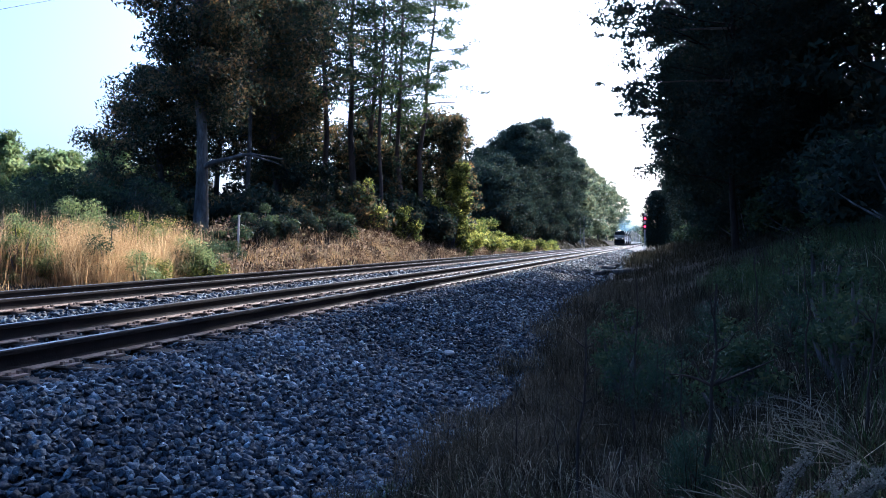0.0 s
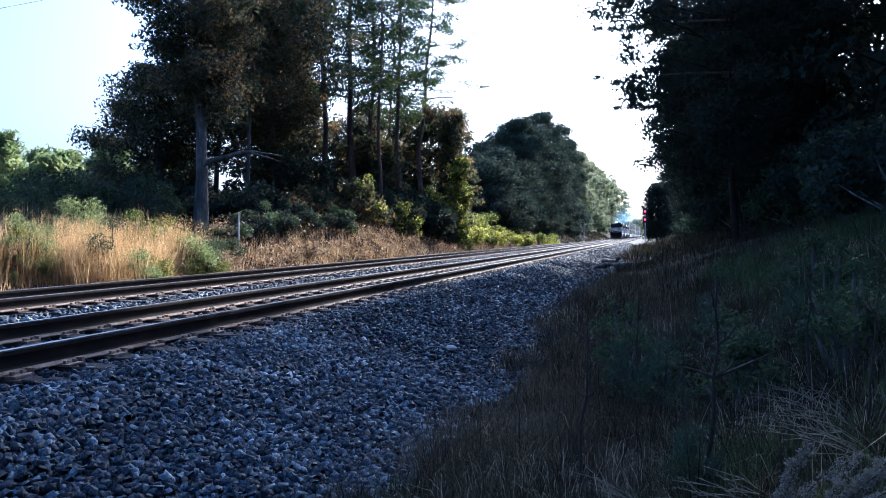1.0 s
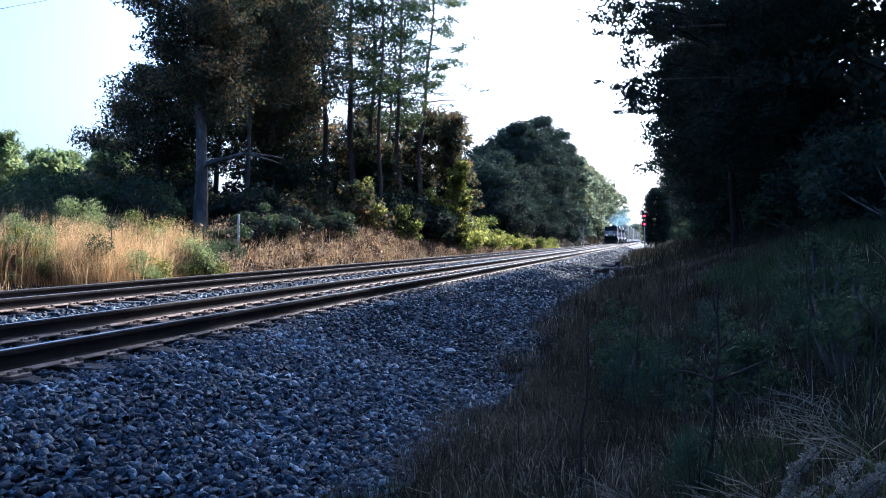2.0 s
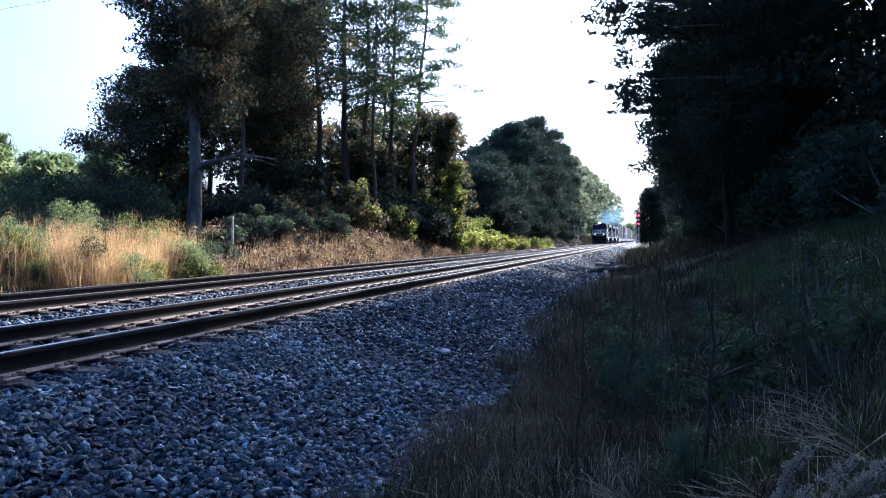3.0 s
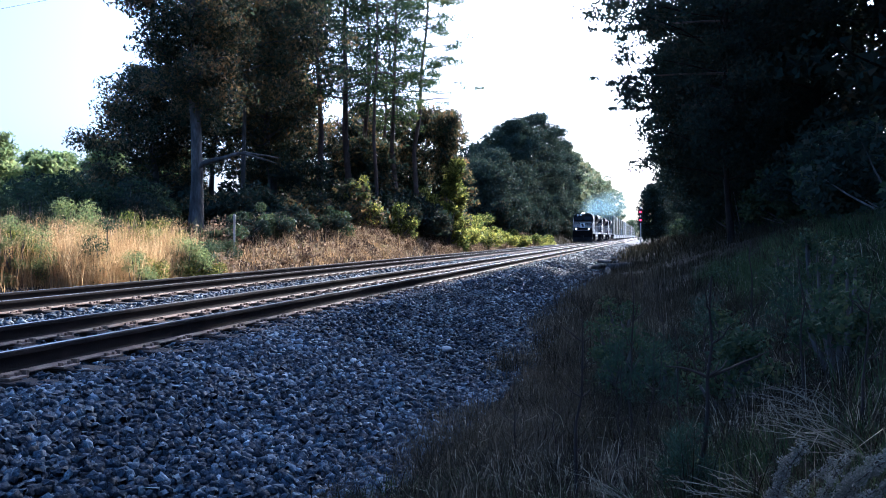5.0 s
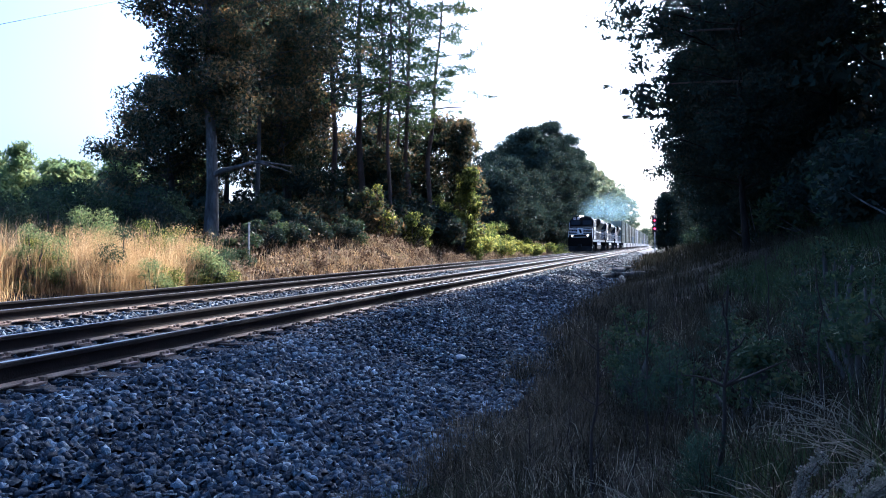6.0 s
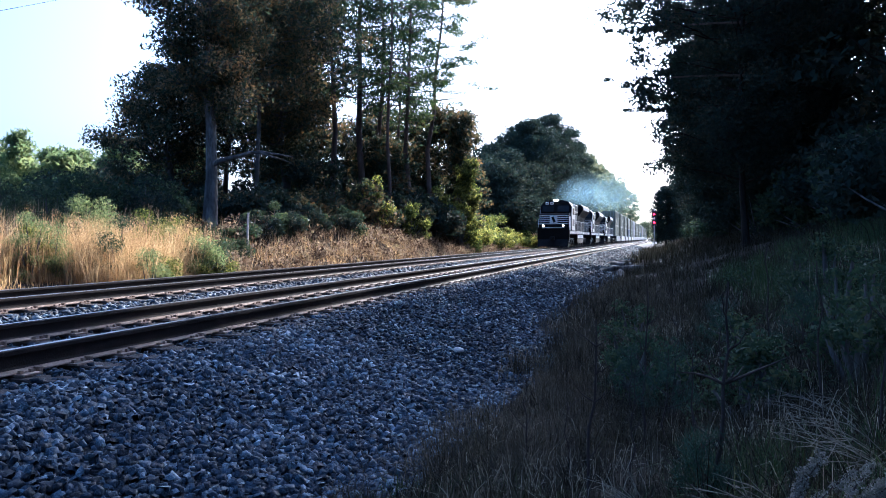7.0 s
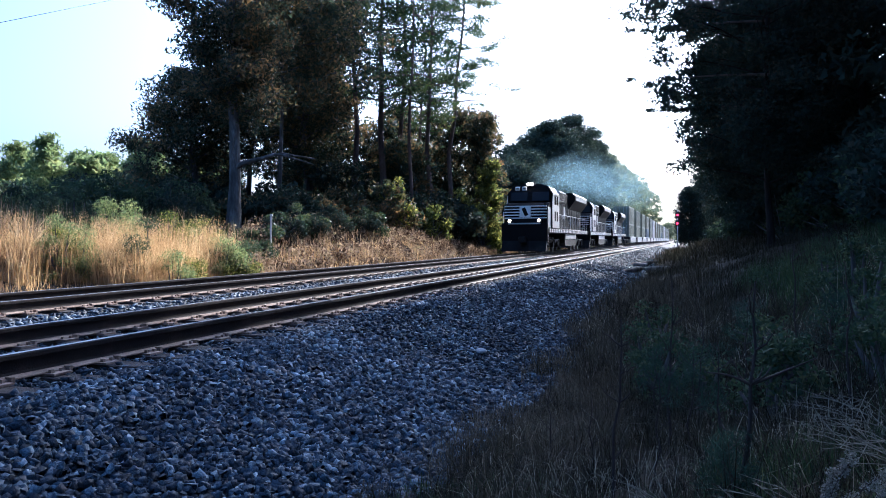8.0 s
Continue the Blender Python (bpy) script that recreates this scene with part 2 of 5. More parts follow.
def leaves_np(rng, centres, radii, count, size, aspect=0.6, flat=0.7, up=0.0, tri=False):
    """Leaf quads scattered in clumps, folded along the midrib."""
    centres, radii = np.asarray(centres, float), np.asarray(radii, float)
    p = radii ** 2 / np.sum(radii ** 2)
    k = rng.choice(len(centres), count, p=p)
    d = rng.normal(size=(count, 3))
    d /= np.linalg.norm(d, axis=1)[:, None]
    d *= (rng.random(count) ** 0.45)[:, None]
    c = centres[k] + d * radii[k][:, None] * np.array([1, 1, flat])
    a = rng.normal(size=(count, 3)) + np.array([0, 0, up])
    a /= np.linalg.norm(a, axis=1)[:, None]
    b = np.cross(a, rng.normal(size=(count, 3)))
    b /= np.linalg.norm(b, axis=1)[:, None] + 1e-9
    nrm = np.cross(a, b)
    s = (size * rng.uniform(0.55, 1.35, count))[:, None]
    if tri:
        s = s * 1.3
        v = np.stack([c - a * s * 0.5 + b * s * aspect * 0.3, c - a * s * 0.3 - b * s * aspect * 0.55, c + a * s * 0.5 + nrm * s * 0.1], 1).reshape(-1, 3)
        return v, np.arange(count * 3).reshape(-1, 3)
    v = np.stack([c - a * s * 0.5, c + b * s * aspect * 0.5 + nrm * s * 0.12, c + a * s * 0.5, c - b * s * aspect * 0.5 + nrm * s * 0.12], 1).reshape(-1, 3)
    return v, np.arange(count * 4).reshape(-1, 4)


def blades_np(rng, x, y, z, height, width, lean=0.35):
    """Bent grass blades: two quads each, from base to tip."""
    n = len(x)
    az, tw = rng.uniform(0, 2 * np.pi, n), rng.uniform(0, np.pi, n)
    le = np.minimum(np.abs(rng.normal(0, lean, n)), rng.uniform(0.7, 1.15, n)) * height
    base = np.stack([x, y, z], 1)
    side = np.stack([np.cos(tw), np.sin(tw), np.zeros(n)], 1) * (width / 2)[:, None]
    d = np.stack([np.cos(az) * le, np.sin(az) * le, np.zeros(n)], 1)
    upv = np.zeros((n, 3))
    upv[:, 2] = height
    mid = base + upv * 0.55 + d * 0.3
    tip = base + upv * np.sqrt(np.clip(1 - (le / (height + 1e-6)) ** 2 * 0.75, 0.06, 1))[:, None] + d
    v = np.stack([base - side, base + side, mid + side * 0.8, mid - side * 0.8, tip + side * 0.15, tip - side * 0.15], 1).reshape(-1, 3)
    i = np.arange(n)[:, None] * 6
    q = np.concatenate([i + np.array([[0, 1, 2, 3]]), i + np.array([[3, 2, 4, 5]])])
    return v, q


def join_np(parts):
    vs, fs, base = [], [], 0
    for v, f in parts:
        vs.append(v)
        fs.append(f + base)
        base += len(v)
    return np.concatenate(vs), np.concatenate(fs)


def child(name, me, parent, label=""):
    ob = new(name, me)
    ob.parent = parent
    return tagged(ob, label)


def part(name, bm, material, parent, label=""):
    me = bpy.data.meshes.new(name)
    bm.to_mesh(me)
    bm.free()
    me.materials.append(material)
    return child(name, me, parent, label)


def box(bm, x0, x1, y0, y1, z0, z1, bevel=0.0):
    r = bmesh.ops.create_cube(bm, size=1, matrix=Matrix.Translation(((x0 + x1) / 2, (y0 + y1) / 2, (z0 + z1) / 2)) @ Matrix.Diagonal((x1 - x0, y1 - y0, z1 - z0, 1)))
    if bevel:
        es = {e for v in r["verts"] for e in v.link_edges}
        bmesh.ops.bevel(bm, geom=list(es), offset=bevel, segments=2, affect="EDGES", profile=0.5)
    return bm


def boxed(*a, **k):
    return box(bmesh.new(), *a, **k)


def drum(bm, at, axis, r, length, seg=16, r2=None):
    rot = {"x": Matrix.Rotation(radians(90), 4, "Y"), "y": Matrix.Rotation(radians(90), 4, "X"), "z": Matrix.Identity(4)}[axis]
    bmesh.ops.create_cone(bm, cap_ends=True, segments=seg, radius1=r, radius2=r if r2 is None else r2, depth=length, matrix=Matrix.Translation(at) @ rot)
    return bm


def prism(bm, section, x0, x1):
    """A side outline (y, z) drawn out across x."""
    a = [bm.verts.new((x0, y, z)) for y, z in section]
    b = [bm.verts.new((x1, y, z)) for y, z in section]
    bm.faces.new(a)
    bm.faces.new(list(reversed(b)))
    for i in range(len(a)):
        j = (i + 1) % len(a)
        bm.faces.new((a[j], a[i], b[i], b[j]))
    bmesh.ops.recalc_face_normals(bm, faces=bm.faces)
    return bm


# ---- ground ----
TRACK_NEAR, TRACK_FAR = -5.53, -9.88


def smooth(a, b, v):
    t = np.clip((v - a) / (b - a), 0, 1)
    return t * t * (3 - 2 * t)


def ground_z(x, y):
    x, y = np.asarray(x, float), np.asarray(y, float)
    low = np.interp(x, [-600, -60, -30, -22, -17, -13.6, -12.4, -11, -3, -1.9, 0.0, 1.5, 3, 5, 9, 30, 600], [4, 2.0, 1.6, 1.2, 0.45, -0.25, -0.7, -0.8, -0.8, -0.74, -0.62, -0.1, 0.5, 1.1, 1.9, 2.8, 4])
    high = np.interp(x, [-600, -60, -30, -22, -16.5, -15.3, -12.8, -12.2, -11, -3, -1.9, 0.0, 1.5, 3, 5, 9, 30, 600], [4, 2.4, 2.0, 1.8, 1.5, 1.15, -0.45, -0.7, -0.8, -0.8, -0.74, -0.5, 0.0, 0.6, 1.2, 2.0, 2.8, 4])
    k = smooth(18, 32, y)
    bump = 0.16 * np.sin(x * 2.1 + y * 1.3) * np.sin(y * 1.7 - x * 0.8) * np.where((x < -13.2) & (x > -19) & (y > 18), 1, 0) + 0.10 * np.sin(x * 0.9 + y * 0.37) * np.sin(y * 0.61 - x * 0.23) * np.where((x > -2.2) | (x < -13), 1, 0)
    return low * (1 - k) + high * k + bump


def build_ground():
    xs = np.unique(np.concatenate([np.linspace(-2500, -80, 16), np.linspace(-80, -24, 20), np.linspace(-24, -12, 40), np.linspace(-12, -3, 6), np.linspace(-3, 8, 40), np.linspace(8, 40, 20), np.linspace(40, 2500, 16)]))
    ys = np.unique(np.concatenate([np.linspace(-2500, -20, 14), np.linspace(-20, 60, 130), np.linspace(60, 200, 60), np.linspace(200, 4000, 24)]))
    gx, gy = np.meshgrid(xs, ys)
    v = np.stack([gx, gy, ground_z(gx, gy)], -1).reshape(-1, 3)
    w = len(xs)
    i = (np.arange(len(ys) - 1)[:, None] * w + np.arange(w - 1)[None]).ravel()
    q = np.stack([i, i + 1, i + w + 1, i + w], 1)
    tagged(new("ground", mesh_np("ground", v, q, M["soil"], smooth=True)), "brown soil with leaf litter on both sides of the railway", "ground", kind="structure")


BED_X = [-12.7, -11.75, -8.2, -7.2, -4.3, -3.85, -1.75]
BED_Z = [-0.8, -0.25, -0.25, -0.27, -0.25, -0.21, -0.80]


def bed_z(x):
    return np.interp(x, BED_X, BED_Z)


def build_bed():
    xs = np.array(BED_X)
    ys = np.unique(np.concatenate([np.linspace(-60, 120, 91), np.linspace(120, 1500, 24)]))
    gx, gy = np.meshgrid(xs, ys)
    v = np.stack([gx, gy, bed_z(gx)], -1).reshape(-1, 3)
    w = len(xs)
    i = (np.arange(len(ys) - 1)[:, None] * w + np.arange(w - 1)[None]).ravel()
    q = np.stack([i, i + 1, i + w + 1, i + w], 1)
    bed = tagged(new("ballast_bed", mesh_np("ballast_bed", v, q, M["ballast"])), "grey crushed stone ballast bed under two railway tracks", "ballast", kind="structure")
    rng = np.random.default_rng(5)

    def stones(x, y, size, fine):
        """Angular crushed stones lying mostly flat; the nearer ones have six jittered sides."""
        n = len(x)
        if fine:
            form = np.array([[-1, -1, -1], [1, -1, -1], [1, 1, -1], [-1, 1, -1], [-0.8, -0.8, 1], [0.8, -0.8, 1], [0.8, 0.8, 1], [-0.8, 0.8, 1]], float) * 0.46
            f = np.array([[4, 5, 6], [4, 6, 7], [0, 1, 5], [0, 5, 4], [1, 2, 6], [1, 6, 5], [2, 3, 7], [2, 7, 6], [3, 0, 4], [3, 4, 7]])
        else:
            form = np.array([[1, 0, 0], [-1, 0, 0], [0, 1, 0], [0, -1, 0], [0, 0, 1], [0, 0, -1]], float) * 0.6
            f = np.array([[0, 2, 4], [2, 1, 4], [1, 3, 4], [3, 0, 4], [2, 0, 5], [1, 2, 5], [3, 1, 5], [0, 3, 5]])
        k = len(form)
        v = form[None] * rng.uniform(0.75, 1.25, (n, 1, 3)) * np.array([1.3, 0.85, 0.55]) + rng.uniform(-0.13, 0.13, (n, k, 3))
        az, tx, ty = rng.uniform(0, 2 * np.pi, n), rng.normal(0, 0.5, n), rng.normal(0, 0.5, n)
        zero, one = np.zeros(n), np.ones(n)
        rz = np.stack([np.cos(az), -np.sin(az), zero, np.sin(az), np.cos(az), zero, zero, zero, one], 1).reshape(-1, 3, 3)
        rx = np.stack([one, zero, zero, zero, np.cos(tx), -np.sin(tx), zero, np.sin(tx), np.cos(tx)], 1).reshape(-1, 3, 3)
        ry = np.stack([np.cos(ty), zero, np.sin(ty), zero, one, zero, -np.sin(ty), zero, np.cos(ty)], 1).reshape(-1, 3, 3)
        v = np.einsum("nij,njk,nkl,nml->nmi", rz, rx, ry, v) * size[:, None, None]
        v += np.stack([x, y, np.maximum(bed_z(x), ground_z(x, y)) + size * rng.uniform(-0.1, 0.7, n)], 1)[:, None]
        return v.reshape(-1, 3), (f[None] + (np.arange(n) * k)[:, None, None]).reshape(-1, 3)

    groups = []
    for x0, x1, y0, y1, per, s0, s1 in ((-4.3, -1.45, 2.6, 8, 1600, 0.026, 0.058), (-4.3, -1.3, 8, 16, 850, 0.032, 0.066), (-4.3, -1.4, 16, 28, 370, 0.045, 0.085), (-4.3, -1.75, 28, 45, 170, 0.07, 0.12), (-8.6, -6.9, 3.5, 18, 330, 0.05, 0.09), (-8.6, -6.9, 18, 45, 120, 0.07, 0.11), (-6.7, -4.2, 2.0, 24, 420, 0.035, 0.07), (-6.7, -4.2, 24, 60, 90, 0.06, 0.1), (-10.6, -9.1, 5, 30, 120, 0.06, 0.09), (-12.3, -10.9, 6, 40, 100, 0.06, 0.1), (-4.3, -1.75, 45, 110, 50, 0.1, 0.18), (-4.3, -1.75, -6, 2.6, 140, 0.06, 0.11), (-8.6, -6.9, -6, 3.5, 70, 0.06, 0.11)):
        n = int((x1 - x0) * (y1 - y0) * per)
        groups.append(stones(rng.uniform(x0, x1, n), rng.uniform(y0, y1, n), rng.uniform(s0, s1, n), y1 < 10 and x0 > -5))
    v, q = join_np(groups)
    g = child("crushed_stone", mesh_np("crushed_stone", v, q, M["stone"]), bed)
    tagged(g, kind="stuff")
    return bed, stones


build_ground()
ballast, stones_np = build_bed()


# ---- tracks ----
def rail_profile():
    half = [(0.076, -0.185), (0.076, -0.175), (0.02, -0.158), (0.009, -0.14), (0.009, -0.05), (0.034, -0.04), (0.036, -0.012), (0.028, 0.0)]
    return half + [(-a, b) for a, b in reversed(half)]


def build_track(x, label):
    track = tagged(new("railway_track"), label, "track", kind="structure")
    ys = [-40, 0, 40, 120, 400, 1500]
    for s in (-1, 1):
        bm, rings = bmesh.new(), []
        for y in ys:
            rings.append([bm.verts.new((x + s * 0.7525 + a, y, b)) for a, b in rail_profile()])
        for r0, r1 in zip(rings, rings[1:]):
            for i in range(len(r0)):
                j = (i + 1) % len(r0)
                bm.faces.new((r0[i], r0[j], r1[j], r1[i]))
        bmesh.ops.recalc_face_normals(bm, faces=bm.faces)
        rail = part("rail", bm, M["rail"], track, "rust-brown steel rail with a worn bright head")
        rail.data.materials.append(M["railtop"])
        rail.data.materials.append(M["plate"])
        for p in rail.data.polygons:
            if p.normal.z > 0.9 and p.center.z > -0.01:
                p.material_index = 1
            # the foot takes the paler rust, which draws its sunlit strip
            elif p.center.z < -0.15:
                p.material_index = 2
    tie_me = bpy.data.meshes.new("tie")
    bm = boxed(-1.3, 1.3, -0.11, 0.11, -0.375, -0.201, 0.012)
    bm.to_mesh(tie_me)
    bm.free()
    tie_me.materials.append(M["tie"])
    plate_me = bpy.data.meshes.new("tie_plate")
    bm = bmesh.new()
    for s in (-1, 1):
        box(bm, s * 0.7525 - 0.17, s * 0.7525 + 0.17, -0.09, 0.09, -0.201, -0.184)
        for a in (-0.1, 0.1):
            for b in (-0.05, 0.05):
                box(bm, s * 0.7525 + a - 0.014, s * 0.7525 + a + 0.014, b - 0.014, b + 0.014, -0.186, -0.158)
        for a in (-0.13, 0.13):
            box(bm, s * 0.7525 + (0.085 if a > 0 else -0.085) - 0.03, s * 0.7525 + (0.085 if a > 0 else -0.085) + 0.03, a - 0.016, a + 0.016, -0.20, -0.155)
    bm.to_mesh(plate_me)
    bm.free()
    plate_me.materials.append(M["plate"])
    rng = random.Random(int(-x * 10))
    y, n = -4.0, 0
    far = []
    while y < 420:
        if n < 130:
            t = child("tie", tie_me, track)
            t.matrix_basis = pose(x + rng.uniform(-0.04, 0.04), y + rng.uniform(-0.03, 0.03), rng.uniform(-0.012, 0.0), 0, 0, rng.uniform(-1.5, 1.5))
            p = child("tie_plate", plate_me, track)
            p.matrix_basis = pose(x, y, 0)
        else:
            far.append(y)
        y += 0.53
        n += 1
    bm = bmesh.new()
    for y in far:
        box(bm, x - 1.3, x + 1.3, y - 0.11, y + 0.11, -0.37, -0.2)
    tagged(part("far_ties", bm, M["tie"], track), kind="stuff")


build_track(TRACK_NEAR, "rusty steel railway track on timber ties, partly in shade")
build_track(TRACK_FAR, "sunlit rusty steel railway track on timber ties")


# ---- trees ----
def spine(rng, h, lean=(0, 0), wob=0.25, n=9):
    t = np.linspace(0, 1, n)
    p = np.stack([lean[0] * t, lean[1] * t, h * t], 1)
    p[1:-1, :2] += rng.normal(0, wob, (n - 2, 2)) * 0.5
    return p


def tree(name, label, at, h, r, base, spread, limbs, leaf_n, leaf, seed, bark, foliage, lean=(0, 0), clump=1.3, aspect=0.6, droop=0.0, flat=0.7, shape="round", cat="tree", sides=8, wob=0.25, subs=3, rise=0.35, twigs=True, core=0.045, scatter=0.16, even=False):
    rng = np.random.default_rng(seed)
    root = tagged(new(name), label, cat)
    root.matrix_basis = pose(at[0], at[1], float(ground_z(at[0], at[1])) - 0.15)
    sp = spine(rng, h, lean, wob)
    paths = [(sp, r * (1 - 0.88 * np.linspace(0, 1, len(sp))) * np.where(np.arange(len(sp)) == 0, 1.25, 1))]
    centres, radii = [], []
    for i in range(limbs):
        u = base + (1 - base) * (i + rng.random()) / limbs
        k = u * (len(sp) - 1)
        a = int(min(k, len(sp) - 2))
        p0 = sp[a] + (sp[a + 1] - sp[a]) * (k - a)
        w = (u - base) / (1 - base + 1e-6)
        prof = {"round": math.sqrt(max(0.05, 1 - (2 * w - 0.9) ** 2 * 0.85)), "cone": 1.05 - 0.85 * w, "column": 0.9 - 0.35 * w * w, "vase": 0.42 + 0.8 * w, "top": 0.45 + 0.55 * math.sin(math.pi * min(1, w * 0.8 + 0.15))}[shape]
        length = spread * prof * (rng.uniform(0.82, 1.0) if even else rng.uniform(0.65, 1.15))
        az = i * 2.4 + rng.uniform(-0.6, 0.6)
        out = np.array([math.cos(az), math.sin(az), 0])
        s = np.linspace(0, 1, 5)
        pts = p0 + out * (length * s)[:, None] + np.array([0, 0, 1]) * (length * (rise * s - droop * s * s))[:, None] + rng.normal(0, 0.05 * length, (5, 3)) * s[:, None]
        rr = max(0.02, r * 0.42 * (1 - 0.7 * u)) * (1 - 0.8 * s)
        paths.append((pts, rr))
        for j in range(subs):
            q = rng.uniform(0.35, 1.0)
            c = p0 + (pts[-1] - p0) * q + rng.normal(0, scatter * length + 0.1, 3) * np.array([1, 1, 0.6])
            centres.append(c)
            radii.append(clump * rng.uniform(0.55, 1.15))
            a0 = pts[min(4, int(q * 4))]
            if twigs:
                paths.append((np.stack([a0, (a0 + c) / 2 + rng.normal(0, 0.08, 3), c]), np.array([1, 0.7, 0.3]) * max(0.012, rr[2] * 0.5)))
    centres.append(sp[-1])
    radii.append(clump * 0.8)
    v, q = tubes_np(paths, sides)
    child("trunk", mesh_np("trunk", v, q, bark, smooth=True), root)
    parts = [leaves_np(rng, centres, radii, leaf_n, leaf, aspect, flat, tri=True)]
    if core:
        parts.append(leaves_np(rng, centres, np.array(radii) * 0.55, int(leaf_n * core * 1.8), leaf * 1.6, 0.7, flat, tri=True))
    v, q = join_np(parts)
    child("crown", mesh_np("crown", v, q, foliage), root)
    return root


def bush(name, label, at, size, leaf_n, leaf, seed, foliage, clumps=14, aspect=0.6, cat="shrub", dome=True):
    rng = np.random.default_rng(seed)
    root = tagged(new(name), label, cat)
    root.matrix_basis = pose(at[0], at[1], float(ground_z(at[0], at[1])) - 0.05)
    cs, rs, paths = [], [], []
    for i in range(clumps):
        a, d = rng.uniform(0, 6.283), rng.random() ** 0.5
        z = rng.uniform(0.1, 1.0) * (1 - 0.55 * d * d if dome else 1)
        c = np.array([math.cos(a) * d * size[0], math.sin(a) * d * size[1], z * size[2] * 0.85])
        cs.append(c)
        rs.append(min(size) * rng.uniform(0.25, 0.5))
        paths.append((np.stack([c * np.array([0.15, 0.15, 0]), c * np.array([0.7, 0.7, 0.6]), c]), np.array([0.03, 0.02, 0.008])))
    v, q = tubes_np(paths, 5)
    tagged(child("stem", mesh_np("stem", v, q, M["bark"]), root), kind="stuff")
    v, q = leaves_np(rng, cs, rs, leaf_n, leaf, aspect, 0.8, tri=leaf > 0.1)
    child("crown", mesh_np("crown", v, q, foliage), root)
    return root


def place(side, d):
    """Plan position d metres out along a base line turned 15.9 degrees from the tracks, and side * d metres to its right."""
    a = radians(15.943)
    return (-d * math.sin(a) + side * d * math.cos(a), d * math.cos(a) + side * d * math.sin(a))


# left grove
tree("oak_tree", "tall broadleaf tree with a thick grey trunk beside the grassy bank", place(-0.330, 32), 18, 0.285, 0.28, 4.3, 46, 50000, 0.15, 11, M["bark"], M["oak"], clump=1.0, subs=5, core=0.0, shape="vase")
tree("oak_tree", "low dark leafy broadleaf tree behind the grassy field", place(-0.385, 38), 7.6, 0.2, 0.10, 3.0, 36, 30000, 0.15, 12, M["bark"], M["oak"], clump=1.0, subs=5, core=0.02)
tree("oak_tree", "leafy broadleaf tree behind the thick-trunked one", place(-0.305, 40), 15, 0.16, 0.22, 3.0, 34, 18000, 0.17, 18, M["bark"], M["oak"], clump=1.15, subs=5, core=0.02)
tree("oak_tree", "dark leafy broadleaf tree in the grove", place(-0.265, 38), 19, 0.13, 0.30, 4.2, 34, 30000, 0.18, 13, M["bark"], M["oak"], clump=1.3, subs=4, core=0.015)
tree("oak_tree", "dark leafy broadleaf tree in the grove", place(-0.225, 43), 21, 0.28, 0.12, 3.1, 38, 34000, 0.18, 14, M["bark"], M["oak"], clump=1.2, subs=4, core=0.015)
tree("oak_tree", "dark leafy broadleaf tree in the grove", place(-0.205, 56), 20, 0.28, 0.08, 3.2, 30, 18000, 0.28, 16, M["bark"], M["oak"], clump=1.5, subs=4)
tree("oak_tree", "dark leafy broadleaf tree in the grove", place(-0.10, 62), 10, 0.25, 0.1, 3.2, 28, 9000, 0.28, 17, M["bark"], M["oak"], clump=1.2, subs=4)
# a long level limb of the thick-trunked tree
for o in [o for o in bpy.data.objects if o.name == "oak_tree"]:
    t = np.linspace(0, 1, 9)
    pts = np.stack([3.6 * t * 0.96, 3.6 * t * 0.27, 2.75 + 0.75 * np.sin(t * 2.6) - 0.25 * t + 0.05 * np.sin(t * 14)], 1)
    v, q = tubes_np([(pts, 0.14 * (1 - 0.93 * t)), (pts[4:] + np.stack([0.1 * t[:5], 0 * t[:5], 0.5 * t[:5]], 1), 0.05 * (1 - 0.93 * t[:5]))], 8)
    child("limb", mesh_np("limb", v, q, M["bark"], smooth=True), o)
PINES = [(-0.163, 46, 24, 0.21, (0.3, 0)), (-0.125, 48, 26, 0.26, (0.2, 0.4)), (-0.098, 52, 26, 0.22, (0.5, 0)), (-0.086, 47, 23, 0.14, (0.3, 0)), (-0.062, 50, 22, 0.2, (0.4, 0.3)), (-0.075, 56, 22, 0.15, (0.6, 0))]
for i, (side, d, h, r, lean) in enumerate(PINES):
    tree("pine_tree", "tall pine with a dark bare trunk and thin high crown", place(side, d), h, r, 0.34, 3.6, 34, 8500, 0.24, 20 + i, M["pinebark"], M["needles"], lean, clump=0.9, aspect=0.28, flat=0.5, shape="top", rise=0.15, droop=0.15, subs=4, core=0)
tree("pine_tree", "slender leaning pine with sparse layered branches against the sky", place(-0.04, 52), 23, 0.2, 0.40, 4.5, 30, 20000, 0.2, 30, M["pinebark"], M["needles"], (2.1, 0.4), clump=0.72, aspect=0.25, flat=0.35, shape="column", rise=0.05, droop=-0.12, wob=0.3, subs=5, core=0)
tree("vine_covered_tree", "vine-draped tree with yellow-green sunlit leaves", place(0.015, 56), 9.6, 0.2, 0.02, 1.9, 36, 14000, 0.19, 31, M["bark"], M["oak"], clump=0.85, shape="column")
# added bright column that stands for the sunlit edge of the tree above
tree("vine_covered_tree", "added column of pale vine leaves drawing the vine-draped tree's sunlit edge", place(0.022, 54), 6.6, 0.12, 0.02, 0.8, 28, 8000, 0.15, 33, M["bark"], M["vine"], clump=0.6, shape="column", twigs=False)
